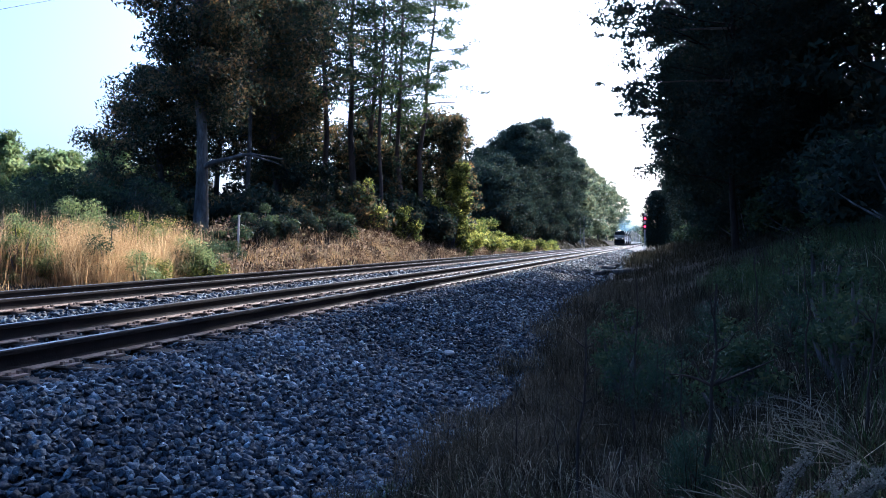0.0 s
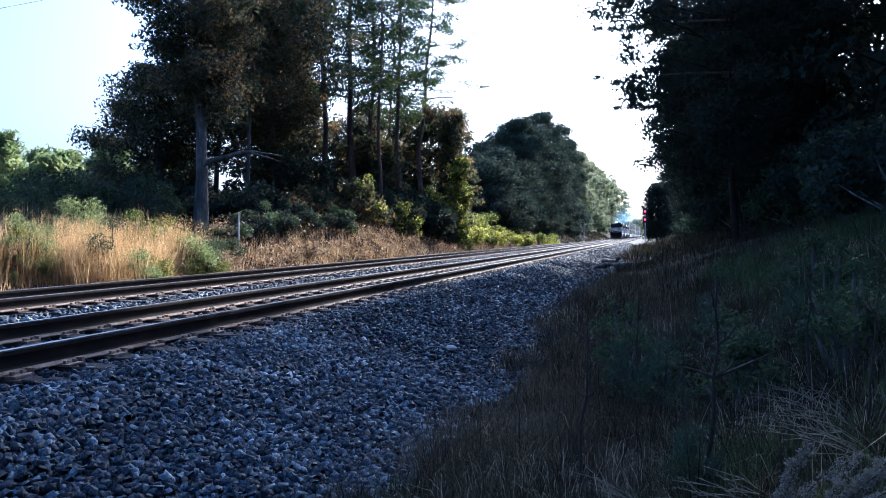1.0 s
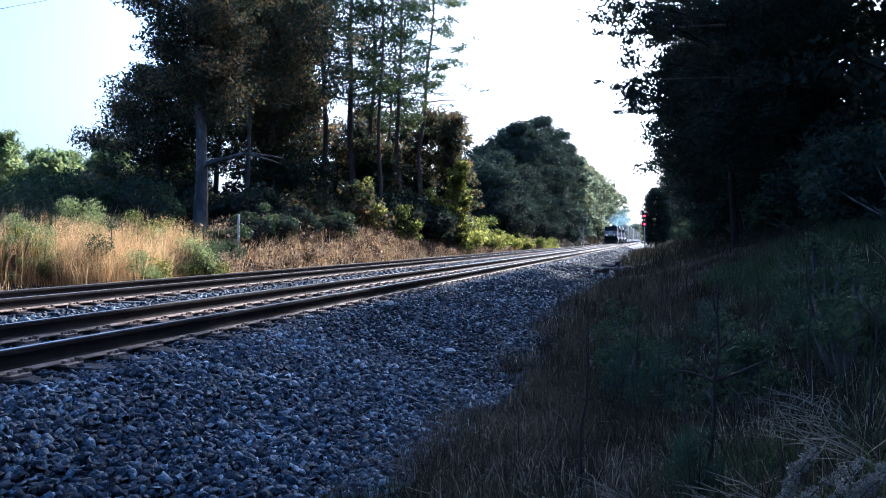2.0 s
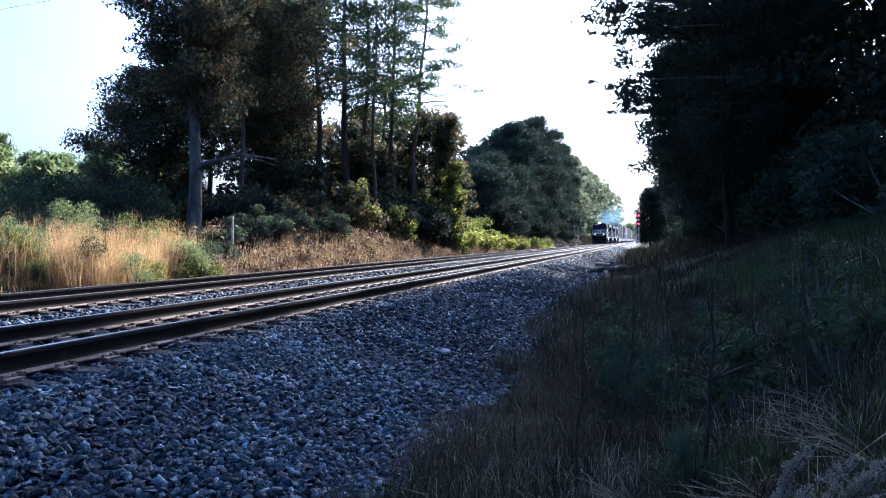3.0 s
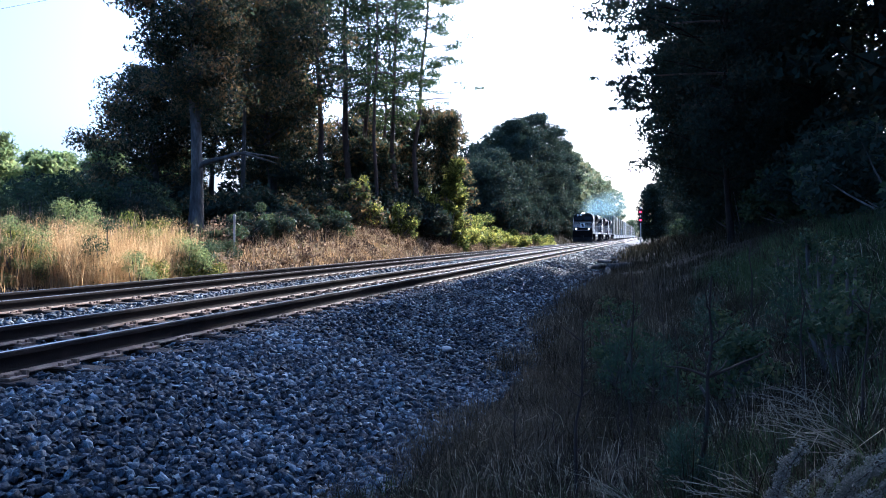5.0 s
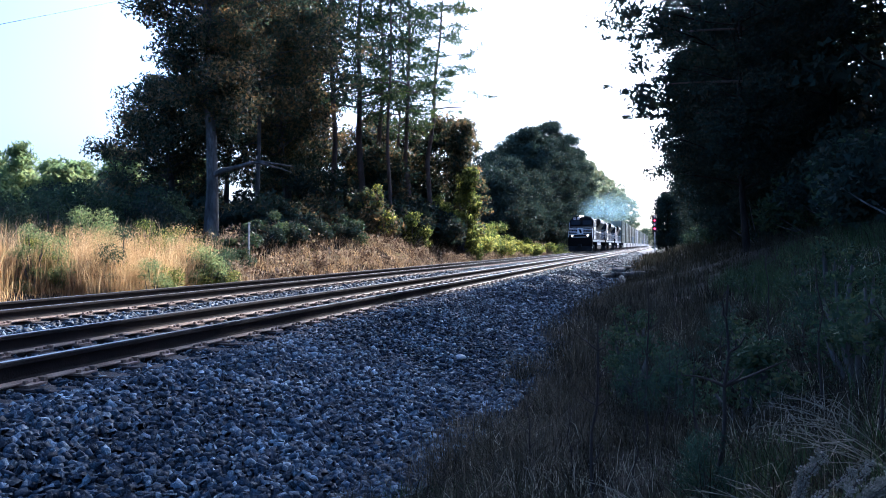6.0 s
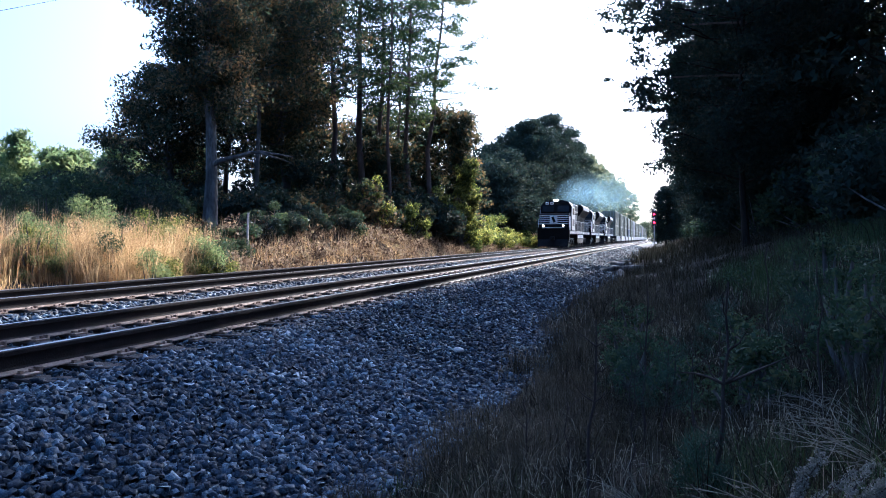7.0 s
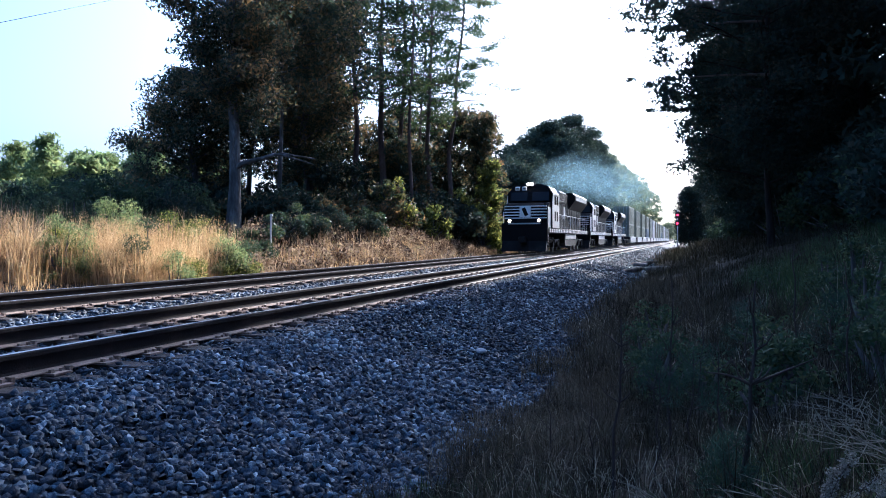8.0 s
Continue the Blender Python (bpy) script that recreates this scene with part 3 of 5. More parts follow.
for i, (side, d, h) in enumerate([(-0.105, 43, 3.6), (-0.055, 46, 3.2), (-0.02, 52, 4.6), (0.0, 54, 4.0), (0.012, 53, 5.2)]):
    bush("vine_shrub", "shrub of vine leaves coloured bright yellow-green for sunlight", place(side, d), (1.0, 1.0, h), 2400, 0.13, 640 + i, M["vine"], 26)
tree("vine_covered_tree", "dark vine-draped tree at the grove's edge", place(-0.015, 60), 9.8, 0.2, 0.02, 2.2, 30, 12000, 0.22, 32, M["bark"], M["oak"], clump=1.0, shape="column")
for i, (side, d, h) in enumerate([(-0.235, 46, 11.5), (-0.205, 50, 11), (-0.125, 58, 6.5), (-0.055, 62, 9), (-0.09, 50, 5.5)]):
    tree("vine_covered_tree", "dark tree wrapped in vines down to the ground", place(side, d), h, 0.18, 0.02, 2.5, 34, 10000, 0.24, 600 + i, M["bark"], M["oak"], clump=1.1, shape="column", twigs=False)
UNDER = [(-0.44, 38, 3.0), (-0.38, 36, 2.2), (-0.30, 40, 2.6), (-0.235, 40, 3.0), (-0.20, 42, 5.5), (-0.16, 46, 4.5), (-0.12, 44, 3.0), (-0.08, 48, 4.0), (-0.03, 50, 3.0), (-0.35, 44, 3.0), (-0.22, 50, 6.0), (-0.15, 56, 6.0), (-0.06, 60, 6.5), (-0.47, 46, 3.6), (-0.10, 54, 5.5), (-0.30, 36, 1.6), (-0.255, 36, 2.0)]
for i, (side, d, h) in enumerate(UNDER):
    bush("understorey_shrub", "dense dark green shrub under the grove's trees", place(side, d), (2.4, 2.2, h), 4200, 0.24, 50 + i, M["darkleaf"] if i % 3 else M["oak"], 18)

# far trees on the same side
FAR = [(-18.5, 80, 7, 4.0), (-19.5, 94, 9.5, 4.6), (-19, 106, 15.5, 5.6), (-18.5, 124, 19.5, 6.5), (-18, 144, 19.5, 6.5), (-18, 166, 19, 6.5), (-18, 190, 19, 6.5), (-18, 220, 20, 6.5), (-18, 255, 20, 7), (-18, 300, 21, 7), (-18, 350, 21, 8), (-25, 112, 13.5, 5), (-24, 136, 20, 6.5)]
for i, (x, y, h, s) in enumerate(FAR):
    tree("broadleaf_tree", "rounded leafy tree beside the far track" if y < 150 else "distant rounded tree by the railway, leaves paled for haze", (x, y), h, 0.3, 0.04, s, 48, 34000 if y < 150 else 9000, 0.24 if y < 150 else 0.5, 70 + i, M["bark"], M["shadeleaf"] if y < 150 else M["farleaf"], clump=1.7, sides=5, twigs=False, core=0.09)
for i in range(9):
    bush("bank_shrub", "dense dark green shrub at the foot of the far trees", (-15.6 - 0.6 * (i % 3), 76 + 9 * i), (2.6, 4.2, 4.2), 5000, 0.27, 220 + i, M["darkleaf"], 16)
for i, (side, d, s) in enumerate([(0.03, 60, 1.2), (0.055, 64, 1.1), (0.075, 70, 1.0), (0.10, 76, 1.0), (0.14, 90, 1.2), (0.02, 57, 1.2), (0.045, 72, 1.5)]):
    bush("vine_mound", "mound of sunlit yellow-green vines on the bank", place(side, d), (1.8 * s, 2.2 * s, 1.5 * s), 5000, 0.17, 90 + i, M["vine"], 16)

# young pines beyond the field
rng0 = random.Random(3)
for i in range(28):
    side = -0.69 + 0.0125 * i + rng0.uniform(-0.008, 0.008)
    d = rng0.uniform(64, 92)
    tree("young_pine", "young green pine beyond the grassy field", place(side, d), rng0.uniform(6.0, 8.2) + (1.4 if i < 7 else 0), 0.12, 0.03, 3.0, 30, 2800, 0.42, 110 + i, M["pinebark"], M["youngpine"], clump=0.95, aspect=0.4, shape="cone", sides=5, twigs=False)
for i in range(14):
    bush("thicket_shrub", "dark green thicket shrub behind the golden grass", place(-0.66 + 0.020 * i + rng0.uniform(-0.01, 0.01), rng0.uniform(27, 34)), (1.5, 1.5, rng0.uniform(1.6, 2.6)), 2600, 0.15, 620 + i, M["shrub"] if i % 3 else M["darkleaf"], 14, 0.45)
for i in range(7):
    bush("field_edge_shrub", "dense green shrub below young pines", place(-0.66 + 0.045 * i, 58 + 5 * (i % 3)), (3.6, 2.6, 4.2 + i % 3 * 0.7), 3600, 0.3, 290 + i, M["youngpine"] if i % 2 else M["shrub"], 18)

# forest on the near side
RIGHT = [(3.5, 30, 20, 5.0), (4.0, 38, 18.5, 5.0), (3.3, 43, 18.5, 5.0), (3.9, 47, 17, 4.8), (3.9, 58, 16.5, 4.8), (4.0, 72, 16.5, 4.8), (4.2, 90, 16, 4.8), (0.6, 113, 8.6, 2.2), (4.2, 122, 15, 4.8), (4.0, 145, 15, 4.6), (4.2, 175, 15, 5), (4.2, 215, 15, 5.5), (9.0, 26, 21, 5.5), (10.5, 34, 21, 5.5), (11, 44, 19, 5.5), (12, 56, 18, 6), (15, 24, 20, 5.5), (17, 32, 21, 5.5), (9.2, 18.5, 19, 4.6), (14, 16, 19, 5), (19, 20, 20, 5.5), (24, 28, 20, 6), (19, 44, 18, 7), (28, 40, 18, 7), (26, 18, 20, 7), (34, 30, 18, 8), (6.5, 33, 20, 5.5), (22, 36, 22, 8), (14, 29, 22, 6), (30, 26, 22, 8), (20, 25, 22, 7), (8.5, 66, 17, 6), (11, 78, 18, 7), (7.6, 50, 16, 5)]
for i, (x, y, h, s) in enumerate(RIGHT):
    edge, close = i < 4, y < 25
    if x < 5:
        x, s = (x - 0.45, s * 1.14) if i == 0 else (x + 0.15, s * 0.95) if y < 40 else (x + 0.7, s * 0.95) if y < 100 else (x + 0.8, s) if x > 3 else (x, s)
    count = 115000 if i == 0 else 48000 if edge else 20000 if close else 27000 if x < 6 else 15000 if y < 40 else 8000
    leaf = 0.105 if i == 0 else 0.135 if edge else 0.2 if close else 0.165 if x < 6 else 0.26 if y < 40 else 0.3
    tree("forest_tree", "dark backlit broadleaf tree at the forest edge", (x, y), h, 0.13 if edge else 0.2, 0.12 if i == 0 else 0.08, s, 72 if edge else 60 if x < 6 else 48, count, leaf, 140 + i, M["shadebark"], M["darkleaf"], clump=0.85 if i == 0 else 0.78 if edge else 0.95 if x < 6 else 1.35, sides=5, subs=8 if i == 0 else 7 if edge else 5 if x < 6 else 4, twigs=i == 0, core=0 if close else 0.06 if i == 0 else 0.05 if x < 6 else 0.06, scatter=0.07 if x < 6 else 0.16, even=x < 6)
bough_tree = bpy.data.objects["forest_tree"]
rngb = np.random.default_rng(77)
t8 = np.linspace(0, 1, 8)
for dz, reach in ((6.6, 5.1), (8.6, 5.2), (5.4, 4.4)):
    pts = np.stack([-reach * t8, 0.3 * t8, dz + 0.5 * t8 - 0.4 * t8 * t8], 1)
    v, q = tubes_np([(pts, 0.05 * (1 - 0.8 * t8))], 6)
    b = child("bough", mesh_np("bough", v, q, M["pinebark"], smooth=True), bough_tree)
    v, q = leaves_np(rngb, pts[4:] + rngb.normal(0, 0.08, (4, 3)), np.array([0.5, 0.45, 0.4, 0.3]), 900, 0.13, 0.4, 0.3)
    child("spray", mesh_np("spray", v, q, M["darkleaf"]), b)
for i in range(30):
    y = 8 + i * 2.3 if i < 18 else 50 + (i - 18) * 11
    x = 4.8 + rng0.uniform(-0.5, 2.0) + (1.0 if i < 3 else 0) - (0.9 if i > 9 else 0)
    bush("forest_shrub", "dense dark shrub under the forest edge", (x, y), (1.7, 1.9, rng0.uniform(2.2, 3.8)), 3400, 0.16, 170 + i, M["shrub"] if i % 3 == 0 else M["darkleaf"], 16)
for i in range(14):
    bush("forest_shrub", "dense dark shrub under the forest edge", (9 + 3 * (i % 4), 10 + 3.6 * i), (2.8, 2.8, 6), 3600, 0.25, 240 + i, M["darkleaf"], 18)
for i in range(7):
    tree("distant_tree", "distant tree, leaves paled for haze, at the end of the railway cutting", (-42 + 13 * i, 640 + 40 * (i % 3)), 13 + 3 * (i % 2), 0.3, 0.05, 8, 24, 1800, 1.3, 280 + i, M["bark"], M["farleaf"], clump=3, sides=5, twigs=False)
# unseen trees added behind the viewer to block sky light and deepen the shade
for i in range(13):
    tree("forest_tree", "unseen broadleaf tree added behind the viewer to block sky light", (9.5 + 6.5 * (i % 3), 0 - 5.0 * i), 17 + i % 4, 0.28, 0.1, 6.0, 24, 2200, 0.9, 260 + i, M["bark"], M["darkleaf"], clump=2.2, sides=5, twigs=False, core=0)


# ---- grasses ----
def grass(name, label, boxes, mat, seed, cat="grass"):
    """boxes: x0, x1, y0, y1, count, height range, width, lean, tuft size"""
    rng = np.random.default_rng(seed)
    out = []
    for x0, x1, y0, y1, n, h0, h1, w, lean, tuft in boxes:
        k = max(1, n // 40)
        tx, ty = rng.uniform(x0, x1, k), rng.uniform(y0, y1, k)
        if -2.3 < x0 < 0:
            tx += (0.22 * np.sin(ty * 1.9) + 0.15 * np.sin(ty * 4.7 + 1)) * np.clip(1 - (tx - x0) / 0.9, 0, 1)
        th = rng.uniform(h0, h1, k)
        i = rng.integers(0, k, n)
        x, y = tx[i] + rng.normal(0, tuft, n), ty[i] + rng.normal(0, tuft, n)
        out.append(blades_np(rng, x, y, ground_z(x, y) - 0.02, th[i] * rng.uniform(0.45, 1.1, n), np.full(n, w) * rng.uniform(0.6, 1.3, n), lean))
    v, q = join_np(out)
    return tagged(new(name, mesh_np(name, v, q, mat)), label, cat, kind="stuff")


GOLD_SPOTS = [(-0.50, 18.0), (-0.475, 18.6), (-0.455, 18.2), (-0.43, 19.0), (-0.40, 20.5), (-0.37, 21.5), (-0.52, 20), (-0.46, 21), (-0.625, 16.6), (-0.355, 23)]
gold_boxes = []
for side, d in GOLD_SPOTS:
    gx0, gy0 = place(side, d)
    gold_boxes.append((gx0 - 0.8, gx0 + 0.8, gy0 - 0.8, gy0 + 0.8, 2200, 0.3, 1.5, 0.012, 0.38, 0.10))
grass("golden_grass", "tall golden dry broomsedge on the far bank", gold_boxes + [(-14.6, -12.9, 5, 40, 9000, 0.15, 0.5, 0.014, 0.6, 0.3), (-17, -13.6, 5, 21, 2000, 0.5, 1.0, 0.014, 0.3, 0.2)], M["gold"], 301)
rngp = np.random.default_rng(309)
plume_at = []
for side, d in GOLD_SPOTS:
    gx0, gy0 = place(side, d)
    px, py = gx0 + rngp.uniform(-0.9, 0.9, 70), gy0 + rngp.uniform(-0.9, 0.9, 70)
    plume_at.append(np.stack([px, py, ground_z(px, py) + rngp.uniform(0.55, 1.45, 70)], 1))
plume_at = np.concatenate(plume_at)
plume_v, plume_q = leaves_np(rngp, plume_at, np.full(len(plume_at), 0.11), 26000, 0.035, 0.3, 1.8, 1.5)
tagged(new("grass_plumes", mesh_np("grass_plumes", plume_v, plume_q, M["gold"])), "fluffy seed plumes on tall golden broomsedge", "grass", kind="stuff")
grass("brown_weeds", "grey-brown dead weeds between golden tufts", [(-18, -13.6, 5, 22, 7000, 0.25, 0.9, 0.013, 0.3, 0.2), (-22, -16, 5, 22, 9000, 0.7, 1.5, 0.018, 0.25, 0.3)], M["litter"], 306)
grass("field_grass", "greenish mixed field grass beyond the golden tufts", [(-30, -16, 4, 24, 16000, 0.6, 1.3, 0.025, 0.25, 0.35), (-60, -28, 10, 60, 10000, 0.7, 1.5, 0.05, 0.3, 0.6)], M["green"], 302)
grass("dry_grass", "matted dry grass, its colour darkened for the bank's shade", [(-1.9, 6, -9, 1.6, 9000, 0.08, 0.26, 0.008, 1.0, 0.2), (-1.8, -0.9, 2.0, 4.5, 6000, 0.10, 0.30, 0.0046, 1.7, 0.06), (-1.45, 1.2, 2.0, 8, 30000, 0.10, 0.32, 0.0046, 1.7, 0.06), (0.2, 5.0, 2.0, 12, 30000, 0.16, 0.5, 0.0055, 1.5, 0.08), (-1.5, 0.6, 8, 16, 15000, 0.15, 0.45, 0.007, 1.2, 0.10), (-1.7, 5.5, 12, 40, 15000, 0.25, 0.6, 0.012, 0.7, 0.2), (-2.4, 4, 40, 110, 6000, 0.4, 0.9, 0.03, 0.4, 0.3), (-16.5, -12.6, 85, 230, 7000, 0.4, 1.1, 0.05, 0.4, 0.3)], M["dry"], 303)
grass("pale_straw", "bleached bent straw among the shaded grass", [(-1.5, 1.0, 2.2, 5.5, 1500, 0.10, 0.34, 0.0034, 1.5, 0.25), (0.6, 3.6, 2.2, 6, 1300, 0.15, 0.45, 0.004, 1.4, 0.25), (-1.6, 4.0, 5.5, 14, 1100, 0.2, 0.55, 0.006, 1.3, 0.3)], M["straw"], 307)
grass("edge_grass", "pale fuzzy dry grass along the ballast edge", [(-1.85, -0.9, 2.6, 4.5, 4000, 0.08, 0.26, 0.004, 1.3, 0.08), (-2.25, -1.2, 2.8, 6, 2600, 0.04, 0.17, 0.0045, 1.2, 0.06), (-2.0, -1.1, 6, 16, 2600, 0.06, 0.26, 0.006, 1.1, 0.07), (-1.55, -0.5, 4.5, 9, 9000, 0.08, 0.34, 0.0045, 1.2, 0.08), (-1.7, 0.2, 9, 24, 12000, 0.15, 0.5, 0.007, 0.9, 0.12)], M["edge"], 308)
grass("green_grass", "low green weeds among dry grass", [(-1.9, -0.5, 2.0, 4.2, 6000, 0.06, 0.22, 0.006, 0.9, 0.09), (-0.2, 1.0, 2.0, 4.5, 5000, 0.08, 0.3, 0.007, 0.8, 0.08), (1.2, 5.5, 3, 20, 14000, 0.2, 0.6, 0.01, 0.7, 0.13)], M["green"], 304)


def bramble():
    rng = np.random.default_rng(305)
    n = 16000
    x, y = rng.uniform(-16.8, -12.7, n), rng.uniform(20, 95, n)
    out = [blades_np(rng, x, y, ground_z(x, y) - 0.02, rng.uniform(0.2, 0.9, n), rng.uniform(0.012, 0.03, n), 1.1)]
    n = 5000
    x, y = rng.uniform(-16.8, -12.9, n), rng.uniform(20, 75, n)
    out.append(blades_np(rng, x, y, ground_z(x, y) - 0.02, rng.uniform(0.3, 0.75, n), rng.uniform(0.012, 0.022, n), 1.8))
    k = 900
    cs = np.stack([rng.uniform(-17.5, -13, k), rng.uniform(20, 75, k), np.zeros(k)], 1)
    cs[:, 2] = ground_z(cs[:, 0], cs[:, 1]) + rng.uniform(0.0, 0.4, k)
    out.append(leaves_np(rng, cs, rng.uniform(0.2, 0.55, k), 30000, 0.15, 0.55, 0.6))
    v, q = join_np(out)
    tagged(new("dead_bramble", mesh_np("dead_bramble", v, q, M["litter"])), "tangled brown dead brambles and leaves on the bank", "undergrowth", kind="stuff")


bramble()
for i in range(9):
    bush("ivy_mound", "low dark ivy mound at the top of the bank", place(-0.285 + 0.018 * i, 28.5 + 1.1 * i), (1.0, 0.9, 0.9 + 0.3 * (i % 3)), 2200, 0.11, 660 + i, M["darkleaf"] if i % 2 else M["shrub"], 12)
for i, (side, d, s) in enumerate([(-0.575, 17.6, 0.8), (-0.56, 18.0, 0.7), (-0.452, 18.6, 1.15), (-0.425, 18.8, 1.0), (-0.348, 21.6, 1.05), (-0.335, 22.2, 1.0), (-0.42, 23, 1.0), (-0.50, 23, 1.1), (-0.345, 22, 0.9), (-0.33, 21.5, 0.85), (-0.47, 22, 0.9), (-0.60, 23, 1.1), (-0.38, 24, 1.0), (-0.55, 25, 1.2), (-0.30, 26, 0.8), (-0.24, 31, 0.8)]):
    bush("field_shrub", "feathery green shrub among golden grass", place(side, d), (0.8 * s, 0.8 * s, 1.9 * s), 4200, 0.075, 320 + i, M["shrub"] if i > 12 else M["vine"] if i % 3 == 0 else M["youngpine"] if i % 3 == 1 else M["shrub"], 14, 0.35)
for i, (side, d, h) in enumerate(((-0.575, 16.9, 1.9), (-0.548, 17.6, 1.6), (-0.412, 18.2, 1.75), (-0.385, 22.5, 2.0))):
    bush("olive_brush", "loose olive-green brush among golden tufts", place(side, d), (0.6, 0.6, h), 4200, 0.06, 700 + i, M["youngpine"], 16, 0.3)


# ---- weeds on the near bank ----
def weed(label, at, h, seed, thick, branches=6, arch=0.55, arms=False):
    rng = np.random.default_rng(seed)
    root = tagged(new("dead_weed"), label, "weed")
    root.matrix_basis = pose(at[0], at[1], float(ground_z(at[0], at[1])) - 0.03)
    sp = spine(rng, h, (rng.normal(0, 0.04), rng.normal(0, 0.04)), 0.02, 8)
    v, q = tubes_np([(sp, thick * (1 - 0.7 * np.linspace(0, 1, 8)))], 6)
    child("stem", mesh_np("stem", v, q, M["stalk"], smooth=True), root)
    for i in range(branches):
        p0 = sp[int(rng.integers(2, 7))]
        a, ln = rng.uniform(0, 6.283), rng.uniform(0.06, 0.24)
        s = np.linspace(0, 1, 5)[:, None]
        pts = p0 + np.array([math.cos(a), math.sin(a), 0]) * ln * (s - 0.25 * s * s) + np.array([0, 0, ln]) * (arch * s + 0.15 * s * s) + rng.normal(0, 0.012, (5, 3)) * s
        v, q = tubes_np([(pts, thick * 0.45 * (1 - 0.7 * s[:, 0]))], 5)
        child("twig", mesh_np("twig", v, q, M["stalk"], smooth=True), root)
    for side, ln, rise in ((1, 0.30, 0.12), (-1, 0.20, 0.05)) if arms else ():
        s = np.linspace(0, 1, 7)
        pts = sp[4] + np.stack([side * ln * 0.96 * s, side * ln * 0.27 * s, rise * s * s + 0.03 * np.sin(3 * s)], 1)
        v, q = tubes_np([(pts, thick * 0.6 * (1 - 0.7 * s))], 6)
        child("bough", mesh_np("bough", v, q, M["stalk"], smooth=True), root)
    return root


for i, (side, d, h, thick) in enumerate([(0.183, 3.9, 1.02, 0.013), (0.352, 3.5, 1.12, 0.016), (0.26, 5.2, 1.25, 0.014), (0.30, 6.0, 0.9, 0.01), (0.50, 4.5, 1.0, 0.01), (0.10, 5.0, 0.6, 0.008), (0.57, 3.6, 0.8, 0.01), (0.43, 6.5, 1.1, 0.012), (0.24, 4.4, 0.7, 0.008), (0.33, 4.6, 0.8, 0.009), (0.155, 4.6, 0.5, 0.007)]):
    weed("thin dead brown weed stalk standing in dry grass", place(side, d), h, 340 + i, thick * 0.9, 8 if thick > 0.012 else 5, arms=i == 1)


def fluffy(at, seed):
    rng = np.random.default_rng(seed)
    root = tagged(new("goldenrod"), "seeded goldenrod with pale grey fluffy plumes", "weed")
    root.matrix_basis = pose(at[0], at[1], float(ground_z(at[0], at[1])) - 0.02)
    for k in range(3):
        a = rng.uniform(-0.6, 0.9)
        s = np.linspace(0, 1, 8)
        pts = np.stack([math.cos(a) * 0.26 * s * s, math.sin(a) * 0.26 * s * s, 0.74 * s - 0.15 * s ** 3], 1)
        v, q = tubes_np([(pts, 0.005 * (1 - 0.6 * s))], 5)
        child("stem", mesh_np("stem", v, q, M["stalk"], smooth=True), root)
        fine = np.stack([np.interp(np.linspace(0.5, 1, 14), s, pts[:, c]) for c in range(3)], 1)
        v, q = leaves_np(rng, fine + rng.normal(0, 0.006, (14, 3)), np.linspace(0.03, 0.016, 14), 1700, 0.0085, 0.5, 0.9)
        tagged(child("plume", mesh_np("plume", v, q, M["fluff"]), root, "pale grey seed plume"), kind="stuff")
    return root


for i, (side, d) in enumerate([(0.425, 2.2), (0.50, 2.2), (0.475, 2.05)]):
    fluffy(place(side, d), 360 + i)


def straw_fan(at, seed, count, lean, length):
    """Bleached dead stems arching out of one crown."""
    rng = np.random.default_rng(seed)
    root = tagged(new("straw_clump"), "bleached dead weed with arching forked straw stems", "weed")
    root.matrix_basis = pose(at[0], at[1], float(ground_z(at[0], at[1])) - 0.02)
    for k in range(count):
        s = np.linspace(0, 1, 8)
        a, ln = rng.uniform(-0.7, 0.7) + lean, length * rng.uniform(0.6, 1.2)
        up = rng.uniform(0.35, 1.0)
        pts = np.stack([math.cos(a) * ln * s ** 1.3, math.sin(a) * ln * s ** 1.3, ln * up * (1.25 * s - 0.55 * s * s)], 1) + rng.normal(0, 0.006, (8, 3)) * s[:, None]
        paths = [(pts, 0.0032 * (1 - 0.65 * s))]
        for f in (3, 4, 5, 6):
            t = np.linspace(0, 1, 4)[:, None]
            paths.append((pts[f] + t * (rng.normal(0, 0.05, 3) + np.array([math.cos(a), math.sin(a), 0.7]) * 0.07), np.array([0.002, 0.0017, 0.0013, 0.0008])))
        v, q = tubes_np(paths, 5)
        child("stem", mesh_np("stem", v, q, M["strawstem"], smooth=True), root)
    return root


LEFTWARD = radians(15.943 + 180)
for i, (side, d, count, ln) in enumerate([(0.60, 3.2, 11, 0.5), (0.56, 3.9, 9, 0.5), (0.47, 3.0, 5, 0.4), (0.20, 2.9, 8, 0.28), (0.12, 3.2, 7, 0.25), (0.30, 3.3, 6, 0.3)]):
    straw_fan(place(side, d), 820 + i, count, LEFTWARD + (0 if i < 3 else 1.2 * i), ln)


